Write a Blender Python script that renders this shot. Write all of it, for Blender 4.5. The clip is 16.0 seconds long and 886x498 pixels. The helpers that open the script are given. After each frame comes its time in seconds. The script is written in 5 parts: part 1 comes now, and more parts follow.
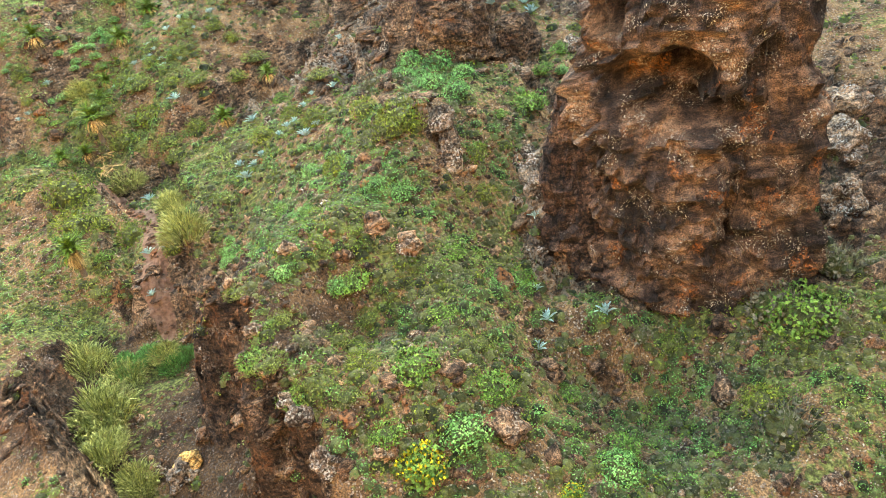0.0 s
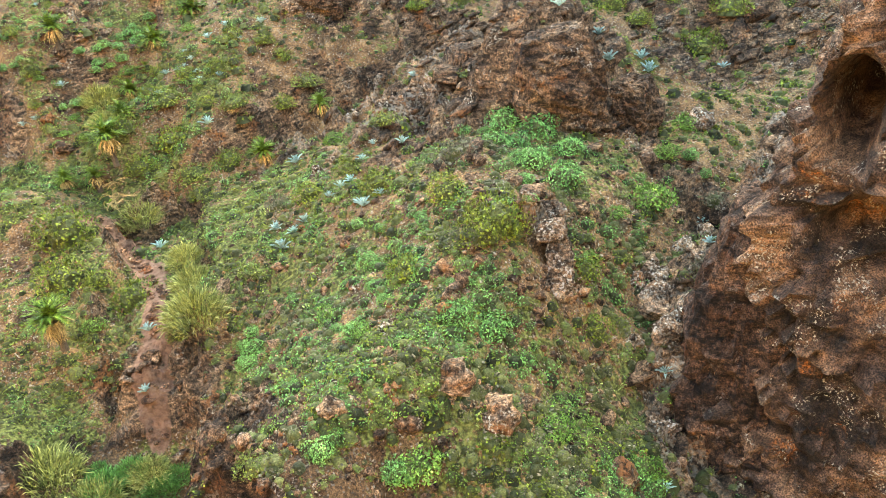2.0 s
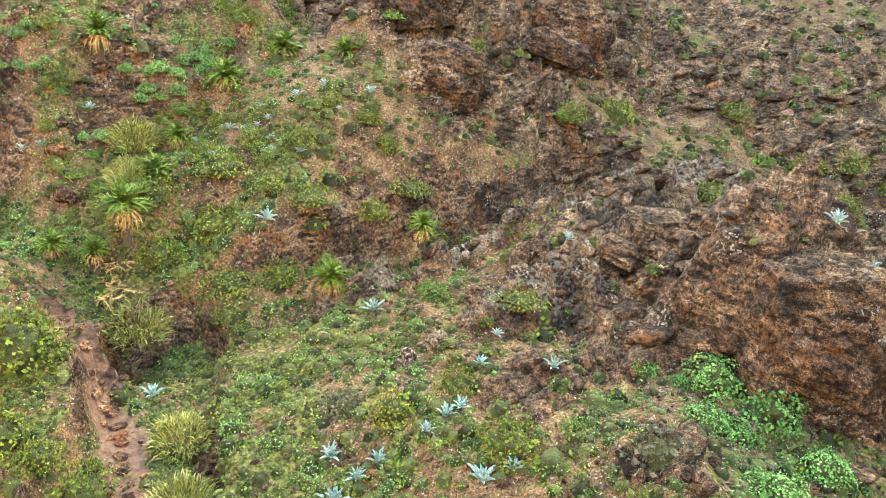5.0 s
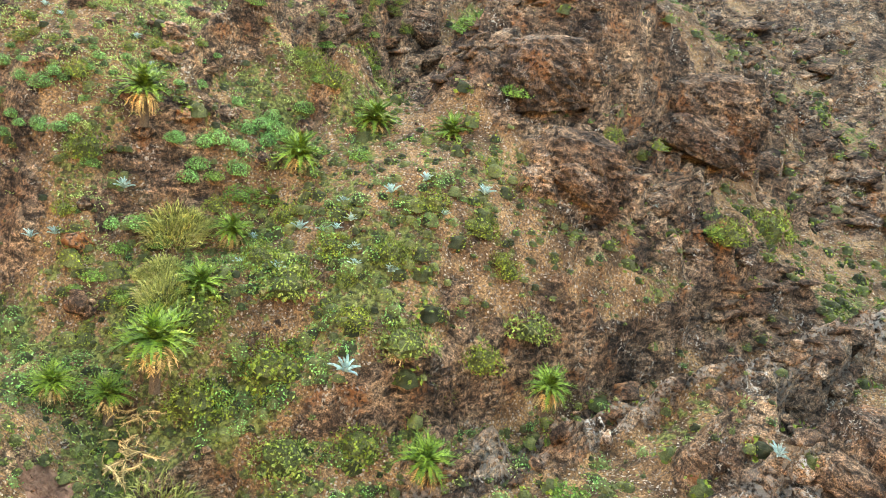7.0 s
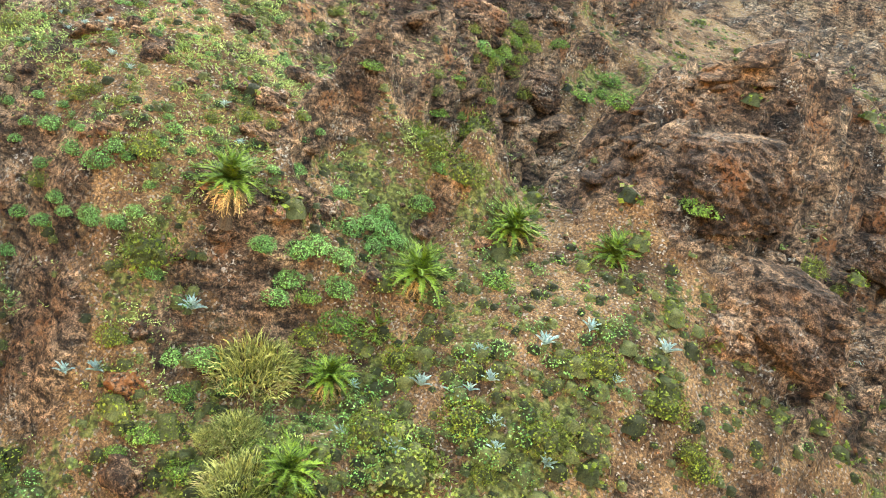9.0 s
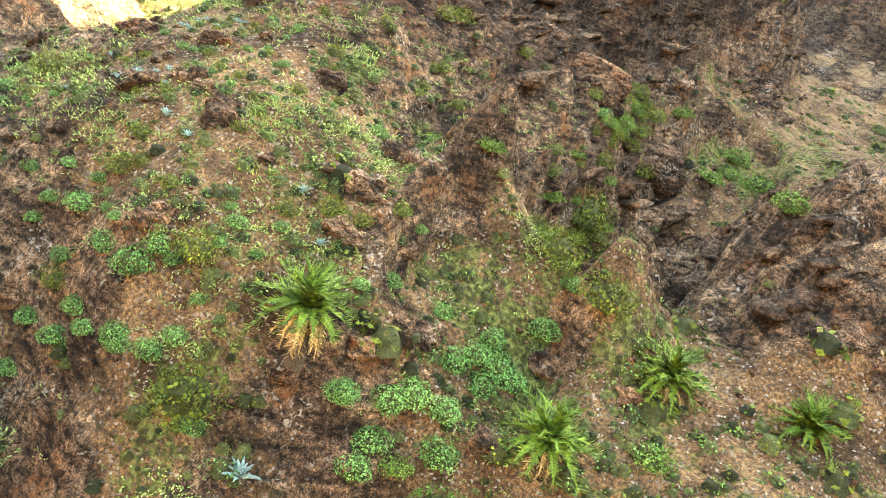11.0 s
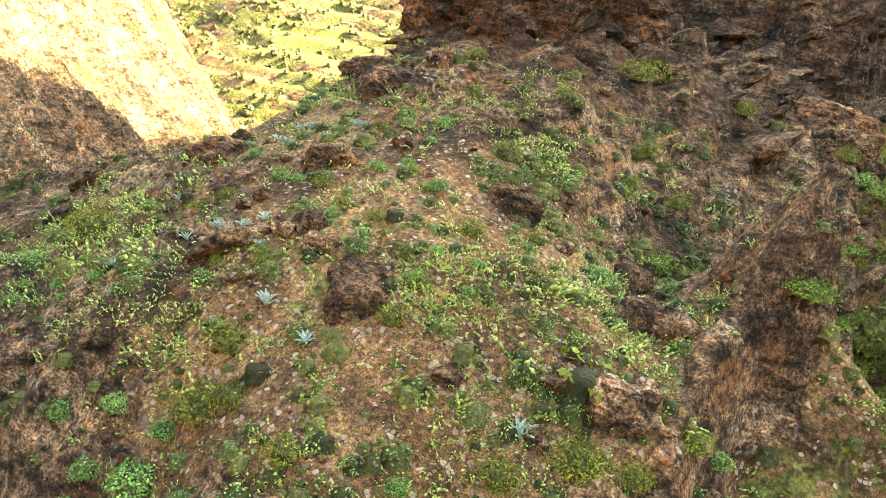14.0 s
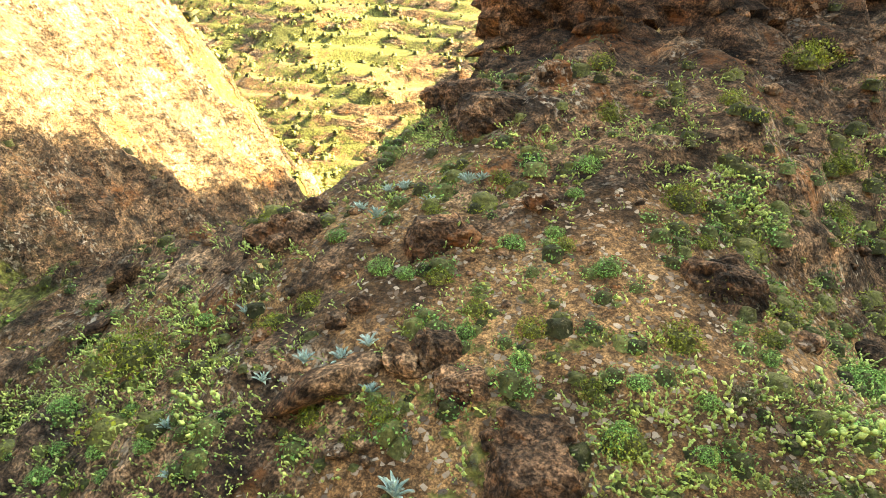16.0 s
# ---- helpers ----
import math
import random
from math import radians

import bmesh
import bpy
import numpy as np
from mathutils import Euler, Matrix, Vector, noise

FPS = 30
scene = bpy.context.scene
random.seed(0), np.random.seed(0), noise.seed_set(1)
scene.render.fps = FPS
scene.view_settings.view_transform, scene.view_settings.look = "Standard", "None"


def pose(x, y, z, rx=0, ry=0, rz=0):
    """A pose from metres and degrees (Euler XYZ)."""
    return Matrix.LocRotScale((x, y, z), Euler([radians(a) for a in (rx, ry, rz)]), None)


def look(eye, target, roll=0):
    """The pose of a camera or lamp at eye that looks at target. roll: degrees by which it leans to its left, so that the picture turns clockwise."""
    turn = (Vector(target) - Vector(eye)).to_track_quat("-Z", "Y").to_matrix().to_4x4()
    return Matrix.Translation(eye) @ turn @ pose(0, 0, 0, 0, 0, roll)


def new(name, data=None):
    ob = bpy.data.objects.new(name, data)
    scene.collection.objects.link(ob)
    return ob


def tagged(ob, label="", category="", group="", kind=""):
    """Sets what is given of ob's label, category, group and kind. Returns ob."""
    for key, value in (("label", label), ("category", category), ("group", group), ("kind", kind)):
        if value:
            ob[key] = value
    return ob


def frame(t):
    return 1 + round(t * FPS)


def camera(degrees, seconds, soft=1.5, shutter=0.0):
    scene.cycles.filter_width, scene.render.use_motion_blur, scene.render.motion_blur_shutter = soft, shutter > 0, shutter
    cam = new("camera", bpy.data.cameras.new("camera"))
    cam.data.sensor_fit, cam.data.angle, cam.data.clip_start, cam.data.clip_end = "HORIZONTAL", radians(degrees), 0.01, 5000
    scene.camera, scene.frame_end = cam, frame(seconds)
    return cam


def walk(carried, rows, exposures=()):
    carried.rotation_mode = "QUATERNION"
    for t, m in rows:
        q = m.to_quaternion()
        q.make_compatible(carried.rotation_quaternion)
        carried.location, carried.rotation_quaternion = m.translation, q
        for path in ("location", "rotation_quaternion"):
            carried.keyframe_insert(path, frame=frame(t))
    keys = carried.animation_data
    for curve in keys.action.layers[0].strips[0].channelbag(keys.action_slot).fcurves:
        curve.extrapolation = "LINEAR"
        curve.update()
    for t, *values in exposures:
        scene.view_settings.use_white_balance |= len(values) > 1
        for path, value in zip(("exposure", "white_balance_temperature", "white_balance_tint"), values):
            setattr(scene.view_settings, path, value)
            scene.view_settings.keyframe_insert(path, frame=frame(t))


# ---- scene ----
cam = camera(62.00, 16.0, soft=0.5)
PATH = [
    (0.0, -0.0, -0.0, 46.124, 60.285, 12.759, 7.098),
    (0.5, -2.28, 5.464, 46.206, 60.462, 12.088, 8.087),
    (1.0, -4.315, 9.826, 46.476, 60.667, 11.014, 8.885),
    (1.5, -6.555, 14.691, 46.869, 60.916, 9.383, 10.218),
    (2.0, -8.621, 18.903, 47.016, 61.292, 7.356, 11.735),
    (2.5, -11.046, 23.587, 47.263, 61.661, 4.655, 13.63),
    (3.0, -13.361, 27.574, 47.521, 61.971, 2.493, 15.1),
    (3.5, -16.111, 31.866, 47.883, 62.428, -0.068, 16.621),
    (3.7, -17.151, 33.38, 48.043, 62.649, -1.027, 17.123),
    (5.8, -30.759, 49.847, 48.434, 64.7, -7.618, 20.476),
    (6.0, -32.156, 51.349, 48.396, 64.878, -7.95, 20.856),
    (6.5, -35.851, 55.143, 48.397, 65.175, -9.072, 21.781),
    (7.0, -38.916, 58.17, 48.371, 65.385, -9.94, 22.741),
    (7.5, -42.169, 60.932, 48.356, 65.576, -10.755, 23.675),
    (8.0, -45.719, 63.944, 48.121, 66.052, -11.639, 24.885),
    (8.5, -48.744, 66.329, 48.248, 66.146, -12.486, 25.773),
    (9.0, -52.092, 68.873, 48.301, 66.23, -13.504, 26.678),
    (9.2, -53.346, 69.751, 48.36, 66.139, -14.006, 27.022),
    (11.3, -62.561, 78.715, 47.218, 67.928, -15.962, 32.048),
    (11.5, -63.465, 79.578, 47.06, 68.25, -15.639, 32.404),
    (12.0, -65.898, 81.764, 46.636, 69.01, -14.751, 33.39),
    (12.5, -67.875, 83.456, 46.319, 69.599, -13.217, 34.018),
    (13.0, -70.082, 85.181, 46.067, 70.012, -11.986, 34.861),
    (13.5, -71.911, 86.541, 45.893, 70.255, -10.268, 35.344),
    (14.0, -73.837, 88.006, 45.727, 70.317, -8.631, 36.155),
    (14.5, -75.471, 89.159, 45.67, 70.32, -6.788, 36.586),
    (15.0, -77.262, 90.502, 45.618, 69.87, -5.015, 37.274),
    (15.5, -78.809, 91.54, 45.656, 69.729, -3.324, 37.618),
    (16.0, -80.492, 92.642, 45.699, 69.599, -1.949, 38.05),
]
walk(cam, [(t, pose(x, y, z, rx, ry, rz)) for t, x, y, z, rx, ry, rz in PATH],
     exposures=[(0.0, 4.3, 8700, -4), (4.0, 4.28, 8900, -1), (9.0, 4.22, 9400, 0), (13.0, 4.08, 9900, 1), (16.0, 3.45, 11000, 0)])

# ---- daylight: the sun stands behind the mountain, the open sky lights the shade ----
SUN_TURN, SUN_RISE = 20.0, 31.0  # degrees from +y towards +x, and above the level
world = bpy.data.worlds.new("sky")
scene.world = world
world.use_nodes = True
sky = world.node_tree.nodes.new("ShaderNodeTexSky")
sky.sky_type, sky.sun_disc = "NISHITA", False
sky.sun_elevation, sky.sun_rotation = radians(SUN_RISE), radians(SUN_TURN)
sky.air_density, sky.dust_density, sky.ozone_density = 1.0, 2.0, 1.0
background = world.node_tree.nodes["Background"]
background.inputs["Strength"].default_value = 0.12
world.node_tree.links.new(sky.outputs[0], background.inputs[0])
sun = new("sun", bpy.data.lights.new("sun", "SUN"))
sun.data.energy, sun.data.angle, sun.data.color = 5.5, radians(0.5), (1.0, 0.87, 0.66)
sun.matrix_world = look((0, 0, 0), (-math.sin(radians(SUN_TURN)), -math.cos(radians(SUN_TURN)), -math.tan(radians(SUN_RISE))))
BASE = (-4.050, -0.10406, 0.23833)
NEAR_SLOPE = [
    (-45.0, 20.0, 26.0, -1.0), (-22.5, 22.5, 26.0, 0.6), (-24.5, 41.8, 21.5, 7.3), (9.4, 43.0, 20.4, 1.8),
    (-7.6, 43.4, 9.9, 0.8), (-51.0, 44.3, 26.0, 2.4), (0.6, 44.8, 10.8, -3.7), (-18.7, 44.8, 5.0, -8.0),
    (-13.5, 46.5, 14.4, 5.8), (-21.9, 46.6, 6.0, 3.1), (1.1, 47.5, 7.1, -3.8), (-3.3, 48.3, 12.3, -4.5),
    (-0.7, 50.3, 4.3, 5.5), (-39.3, 51.9, 22.4, -2.7),
]
LOW_GROUND = [
    (6.5, 52.4, 9.5, 0.7), (-10.9, 59.0, 7.6, -2.7), (-40.9, 59.3, 8.8, -6.6), (-51.7, 59.7, 6.3, -5.2),
    (15.0, 60.0, 26.0, 0.4), (-47.3, 61.7, 6.3, 8.0), (-33.3, 62.1, 7.0, 1.5), (-23.9, 62.4, 22.4, 2.0),
    (-16.5, 63.2, 6.9, 7.0), (-12.2, 63.3, 21.0, -1.5), (-55.7, 64.0, 24.5, -2.9), (-28.6, 64.7, 7.4, -0.6),
    (-4.8, 65.6, 4.8, 1.1), (-85.0, 67.5, 26.0, -2.5),
]
GULLY_GROUND = [
    (15.5, 67.5, 12.0, -5.6), (-11.3, 69.6, 5.8, -1.2), (-28.6, 70.6, 21.5, 2.1), (-10.4, 74.0, 5.8, 3.5),
    (-20.0, 74.0, 7.4, 4.1), (-68.3, 78.5, 6.6, 5.6), (-66.0, 80.6, 20.2, 1.8), (-32.3, 80.9, 21.4, 1.6),
    (-5.4, 81.1, 26.0, -2.6), (-64.1, 81.4, 6.6, -6.7), (-48.2, 82.1, 7.3, -2.0), (-10.3, 86.5, 8.0, 3.7),
    (-50.5, 87.0, 15.4, -1.9), (-62.7, 87.5, 17.5, 1.5),
]
MIDDLE_GROUND = [
    (-17.1, 88.0, 10.1, -0.5), (-35.8, 89.0, 7.1, 3.8), (-74.9, 90.7, 3.5, 1.8), (-65.0, 91.5, 4.6, 5.1),
    (-61.4, 91.5, 4.6, -4.3), (-76.9, 92.4, 15.9, -9.0), (-10.9, 92.6, 6.9, -8.9), (-78.6, 93.1, 3.8, 2.6),
    (-32.5, 93.3, 7.1, -2.5), (-63.1, 94.7, 3.5, 1.9), (20.9, 94.9, 26.0, 1.0), (-42.3, 95.7, 14.2, -4.2),
    (-30.5, 96.3, 14.2, -4.9), (-14.4, 96.6, 8.5, 6.5),
]
FOOT_OF_HILL = [
    (-34.0, 96.7, 6.6, 7.0), (-85.6, 96.8, 10.3, 0.7), (-82.9, 96.8, 3.5, 3.2), (-91.2, 96.8, 3.7, 1.0),
    (-67.5, 97.0, 5.9, -3.7), (-21.3, 98.9, 9.5, 7.0), (-20.5, 99.1, 22.4, 8.4), (-53.0, 99.6, 14.1, 3.0),
    (-94.5, 99.8, 8.7, 3.1), (-87.3, 100.5, 6.5, 2.6), (-77.3, 100.7, 11.0, 9.1), (-32.4, 101.6, 4.0, 5.3),
    (-64.5, 102.0, 15.4, -0.2), (-26.0, 102.8, 8.0, -6.5),
]
FAR_HILL = [
    (-88.0, 103.2, 6.5, -1.7), (-73.7, 103.5, 5.5, 0.6), (-38.5, 103.8, 15.3, -7.1), (-90.8, 103.9, 6.5, 2.0),
    (-51.1, 104.7, 3.5, -0.1), (-84.3, 105.2, 6.7, 0.7), (-91.1, 106.4, 6.5, -0.9), (-44.5, 107.4, 6.2, 1.4),
    (-72.6, 108.8, 11.9, 0.1), (-29.3, 108.9, 5.6, 3.3), (-109.3, 109.5, 20.4, 4.0), (-74.7, 109.5, 3.5, 1.5),
    (-82.3, 110.1, 11.4, 3.8), (-49.4, 110.5, 16.6, 5.0),
]
HILL_TOP = [
    (-92.3, 110.6, 8.3, 2.1), (-70.2, 112.9, 4.5, 10.8), (-79.2, 113.3, 4.4, -3.9), (-75.8, 113.5, 3.8, 11.4),
    (-18.7, 114.1, 25.7, -0.5), (-73.1, 114.8, 3.5, -5.5), (5.6, 115.3, 26.0, -2.9), (-95.6, 115.6, 12.3, 0.3),
    (-74.4, 115.8, 11.7, -3.1), (-62.1, 116.0, 15.3, 2.9), (-48.5, 116.1, 7.1, 1.5), (-30.3, 117.0, 23.0, -4.4),
    (-33.2, 118.6, 11.3, 2.3), (-79.6, 120.3, 12.6, 1.4),
]
BACK_GROUND = [
    (-75.3, 120.3, 3.5, 2.1), (-58.8, 120.6, 6.7, 9.6), (-84.4, 120.7, 12.9, 0.8), (6.0, 121.3, 12.0, -6.0),
    (-104.3, 122.7, 16.9, 4.5), (-91.2, 123.2, 14.4, 2.2), (-71.6, 124.3, 7.1, 2.1), (-66.7, 124.8, 14.3, -11.7),
    (-50.5, 125.5, 5.9, 5.2), (-123.5, 127.1, 26.0, -10.3), (-73.8, 129.6, 6.3, 2.8), (-51.2, 129.7, 23.2, 3.3),
    (-76.9, 130.8, 14.2, -0.4), (-28.5, 136.1, 26.0, -3.5),
]
UPPER_GROUND = [
    (-84.2, 139.2, 22.3, 8.5), (-73.8, 145.0, 12.0, -5.0), (-45.8, 145.5, 12.0, 8.1), (-85.0, 159.0, 12.0, 4.5),
    (-84.2, 163.4, 26.0, -2.5), (-26.4, 173.7, 26.0, -1.1),
]
# landforms: (x, y, half length, half width, turn, rise), and lines of (x, y, height)
CRAGS = [
    (-14.8, 91.8, 9.0, 4.5, 25.0, 6.5),
    (-55.4, 131.4, 13.0, 8.0, 20.0, 8.0),
    (-28.9, 99.0, 6.0, 3.0, 40.0, 3.0),
]
# the third number is how deep the gully is cut there
GULLIES = [
    ([(-27.0, 26.0, 11.0), (-35.0, 38.0, 10.5), (-41.0, 47.0, 7.5), (-45.0, 54.5, 4.0), (-46.0, 58.0, 1.0)], 9.5),
    ([(-44.1, 55.0, 0.5), (-46.5, 60.9, 2.5), (-52.3, 72.7, 3.0), (-58.7, 81.2, 2.5)], 6.0),
    ([(-58.6, 82.1, 2.5), (-48.5, 91.6, 2.5), (-42.6, 101.3, 2.5), (-35.0, 109.4, 3.0), (-29.1, 117.4, 2.0)], 5.0),
    ([(-72.0, 106.0, 3.0), (-72.3, 110.0, 6.0), (-72.0, 117.0, 6.0), (-70.8, 126.0, 5.0), (-70.2, 135.0, 3.0), (-69.0, 150.0, 2.0)], 5.0),
]
# bare ribs of rock: how far they stand up
RIBS = [
    ([(-47.0, 92.3, 1.2), (-42.0, 97.7, 2.0), (-36.7, 103.1, 2.6), (-32.0, 105.4, 4.0), (-27.1, 110.7, 3.0), (-18.8, 122.6, 1.5)], 3.2),
    ([(-5.0, 54.6, 1.5), (-5.2, 61.4, 3.0), (-1.7, 69.1, 3.5), (2.4, 79.2, 3.0), (7.3, 92.2, 2.0)], 3.4),
    ([(-34.9, 87.3, 1.0), (-27.9, 95.6, 1.6), (-21.8, 100.8, 1.5)], 2.2),
    ([(-15.1, 64.9, 1.8), (-14.1, 68.0, 1.5)], 1.2),
]
GORGE_WALL = [(-106.5, 82.0, 50.0), (-120.5, 94.0, 51.0), (-133.5, 108.0, 52.0), (-145.5, 124.0, 50.0), (-149.0, 133.5, 44.0)]
VALLEY_SLOPE = [(-210.0, 345.0, 64.0), (-330.0, 305.0, 68.0), (-420.0, 200.0, 70.0)]
BACK_CLIFF = [(-102.0, 146.0, 50.0), (-90.0, 152.0, 55.0), (-80.0, 172.0, 58.0)]
# the crest of the end hill: to its left, going along it, the ground falls into the valley
CREST = [(-111.0, 103.0, 0.0), (-103.5, 105.8, 0.0), (-99.5, 106.8, 0.0), (-97.3, 108.6, 0.0), (-96.7, 111.0, 0.0), (-96.9, 113.3, 0.0), (-96.6, 116.3, 0.0), (-97.6, 118.8, 0.0), (-108.0, 134.5, 0.0), (-117.0, 148.0, 0.0), (-113.0, 190.0, 0.0), (-60.0, 330.0, 0.0)]
SHADING_MOUNTAINS = [
    [(215.0, 40.0, 150.0), (205.0, 170.0, 195.0), (130.0, 285.0, 210.0), (50.0, 325.0, 212.0), (-12.0, 332.0, 205.0)],
    # not in view: put round behind the camera to cut the low sky light
    [(215.0, 40.0, 150.0), (170.0, -90.0, 150.0), (40.0, -150.0, 150.0), (-110.0, -110.0, 140.0), (-210.0, -30.0, 130.0), (-260.0, 70.0, 110.0)],
]
BASALT = [(-30.5, 40.0, 5.5), (-36.0, 48.0, 5.0), (-48.0, 46.0, 7.0), (-52.0, 54.0, 4.0), (-97.5, 121.0, 6.0), (-90.0, 128.0, 8.0), (-95.6, 130.6, 8.0), (-27.7, 42.8, 8.0), (-49.1, 43.1, 7.0), (24.4, 64.8, 14.0), (-24.5, 36.5, 5.5)]  # dark rock: x, y, reach
# above this line on the end hill the rock is bare and dark
BARE = [(-98.0, 116.5, 0.0), (-94.0, 115.1, 0.0), (-90.7, 115.2, 0.0), (-88.4, 116.6, 0.0), (-86.0, 118.2, 0.0), (-83.7, 120.4, 0.0), (-80.7, 129.6, 0.0), (-78.0, 145.0, 0.0)]
ROCKY = [
    (-93.0, 122.5, 5.5, 1.1), (-87.0, 130.0, 8.0, 1.1), (-84.0, 140.0, 9.0, 0.8), (-79.0, 124.0, 6.0, 0.5),
    (-15.3, 91.8, 8.0, 1.0), (-50.7, 125.7, 16.0, 0.9), (-55.0, 120.5, 8.0, 0.6), (-27.9, 99.1, 8.0, 0.8),
    (-44.5, 105.5, 8.0, -0.4), (-36.0, 112.5, 8.0, -0.2), (-57.5, 110.5, 5.0, -0.6), (-40.0, 214.0, 45.0, 0.7), (-37.0, 101.5, 7.0, -0.4), (-0.3, 59.5, 7.0, 0.8), (-87.4, 137.5, 22.0, 0.9), (-120.1, 114.1, 20.0, 0.9),
    (-32.8, 47.8, 5.0, 0.8), (-23.6, 36.9, 5.0, 0.9), (-50.2, 43.1, 7.0, 0.8), (-31.8, 36.8, 4.0, -0.9), (-39.1, 45.9, 3.0, -0.9), (-3.2, 128.5, 20.0, 0.5), (-20.7, 150.5, 24.0, 0.55), (14.4, 102.1, 14.0, 0.3),
    (-13.0, 63.4, 12.0, -0.3), (-83.7, 102.5, 12.0, -0.25), (-64.3, 108.4, 6.0, 0.2), (25.4, 73.1, 15.0, 0.8),
]

# ---- the lie of the land ----
def scatter_hash(ix, iy, seed):
    h = (ix.astype(np.int64) * 374761393 + iy.astype(np.int64) * 668265263 + seed * 1274126177) & 0x7FFFFFFF
    h = ((h ^ (h >> 13)) * 1103515245) & 0x7FFFFFFF
    return ((h ^ (h >> 16)) & 0xFFFF) / 65535.0


def smooth_noise(x, y, seed=0):
    ix, iy = np.floor(x), np.floor(y)
    fx, fy = x - ix, y - iy
    fx, fy = fx * fx * (3 - 2 * fx), fy * fy * (3 - 2 * fy)
    a, b = scatter_hash(ix, iy, seed), scatter_hash(ix + 1, iy, seed)
    c, d = scatter_hash(ix, iy + 1, seed), scatter_hash(ix + 1, iy + 1, seed)
    return (a * (1 - fx) + b * fx) * (1 - fy) + (c * (1 - fx) + d * fx) * fy * 1.0


def fractal(x, y, size, octaves=4, seed=0):
    """Noise of about -1 to 1 whose largest swell is size metres long."""
    total, gain, norm = 0.0, 1.0, 0.0
    for k in range(octaves):
        f = 2.03**k / size
        total = total + gain * (2 * smooth_noise(x * f + 17.3 * k, y * f - 9.1 * k, seed + k) - 1)
        norm += gain
        gain *= 0.5
    return total / norm * 1.6


def ramp(v, lo, hi):
    t = np.clip((v - lo) / (hi - lo), 0, 1)
    return t * t * (3 - 2 * t)


def along(x, y, points):
    """Distance from a polyline, and the height given along it."""
    best, level = np.full(np.shape(x), 1e9), np.zeros(np.shape(x))
    for (ax, ay, az), (bx, by, bz) in zip(points[:-1], points[1:]):
        dx, dy = bx - ax, by - ay
        t = np.clip(((x - ax) * dx + (y - ay) * dy) / (dx * dx + dy * dy), 0, 1)
        d = np.hypot(x - ax - t * dx, y - ay - t * dy)
        level = np.where(d < best, az + t * (bz - az), level)
        best = np.minimum(best, d)
    return best, level



def beyond(x, y, line):
    """How far a place lies to the left of a polyline, less than 0 on its right."""
    best, side = np.full(np.shape(x), 1e9), np.zeros(np.shape(x))
    for (ax, ay, _a), (bx, by, _b) in zip(line[:-1], line[1:]):
        dx, dy = bx - ax, by - ay
        t = np.clip(((x - ax) * dx + (y - ay) * dy) / (dx * dx + dy * dy), 0, 1)
        d = np.hypot(x - ax - t * dx, y - ay - t * dy)
        cross = np.sign(dx * (y - ay) - dy * (x - ax))
        side = np.where(d < best, cross, side)
        best = np.minimum(best, d)
    return side * best


def broad(x, y):
    """The ground without its roughness."""
    z = BASE[0] + BASE[1] * x + BASE[2] * np.minimum(y, 190)
    for cx, cy, size, rise in NEAR_SLOPE + LOW_GROUND + GULLY_GROUND + MIDDLE_GROUND + FOOT_OF_HILL + FAR_HILL + HILL_TOP + BACK_GROUND + UPPER_GROUND:
        z = z + rise * np.exp(-((x - cx) ** 2 + (y - cy) ** 2) / size**2)
    for cx, cy, long, wide, turn, rise in CRAGS:
        c, s = math.cos(radians(turn)), math.sin(radians(turn))
        u, v = ((x - cx) * c + (y - cy) * s) / long, ((y - cy) * c - (x - cx) * s) / wide
        z = z + rise * ramp(1.25 - np.sqrt(u * u + v * v), 0, 0.8)
    for line, width in GULLIES:
        d, depth = along(x, y, line)
        d = d + 0.3 * width * fractal(x, y, 9.0, 3, 61)
        z = z - depth * (1 - ramp(d, 0.55 * width, 0.95 * width))
    z = z + rib_rise(x, y)[0]
    over = np.maximum(beyond(x, y, CREST) - 0.4 - 0.5 * fractal(x, y, 5.0, 3, 67), 0)
    z = z - np.minimum(1.9 * over, 55.0 + 0.1 * over)
    # low terraces down the valley
    here = ramp(-x - 104, 0, 8) * ramp(y - 124, 0, 8) * ramp(230 - y, 0, 20)
    step = z / 0.9 - np.floor(z / 0.9)
    z = z + here * 0.9 * (ramp(step, 0.65, 1.0) - step)
    # the wall of the gorge beyond the hill, and the slope across the valley
    d, level = along(x, y, GORGE_WALL)
    z = np.maximum(z, level - 1.15 * d + 2.0 * fractal(x, y, 12.0, 3, 71) + 2.4 * fractal(0.66 * y - 0.75 * x, 0.12 * (x + y), 5.0, 3, 72))
    d, level = along(x, y, VALLEY_SLOPE)
    slope = level - 0.3 * d + 3 * fractal(x, y, 40.0, 3, 73)
    step = slope / 1.8 - np.floor(slope / 1.8)
    slope = 1.8 * (np.floor(slope / 1.8) + ramp(step, 0.72, 1.0))
    z = np.maximum(z, slope)
    d, level = along(x, y, BACK_CLIFF)
    z = np.maximum(z, level - 2.3 * np.maximum(d - 5 - 2 * fractal(x, y, 9.0, 3, 75), 0))
    # the mountain before the sun, and an unseen range added to narrow the sky
    for line in SHADING_MOUNTAINS:
        d, level = along(x, y, line)
        z = np.maximum(z, level * 1.05 - 1.4 * d + 9 * fractal(x, y, 60.0, 4, 81))
    far = np.hypot(x + 40, y - 90)
    return z + 0.10 * np.maximum(far - 190, 0) * (1 + 0.5 * fractal(x, y, 120.0, 3, 83))


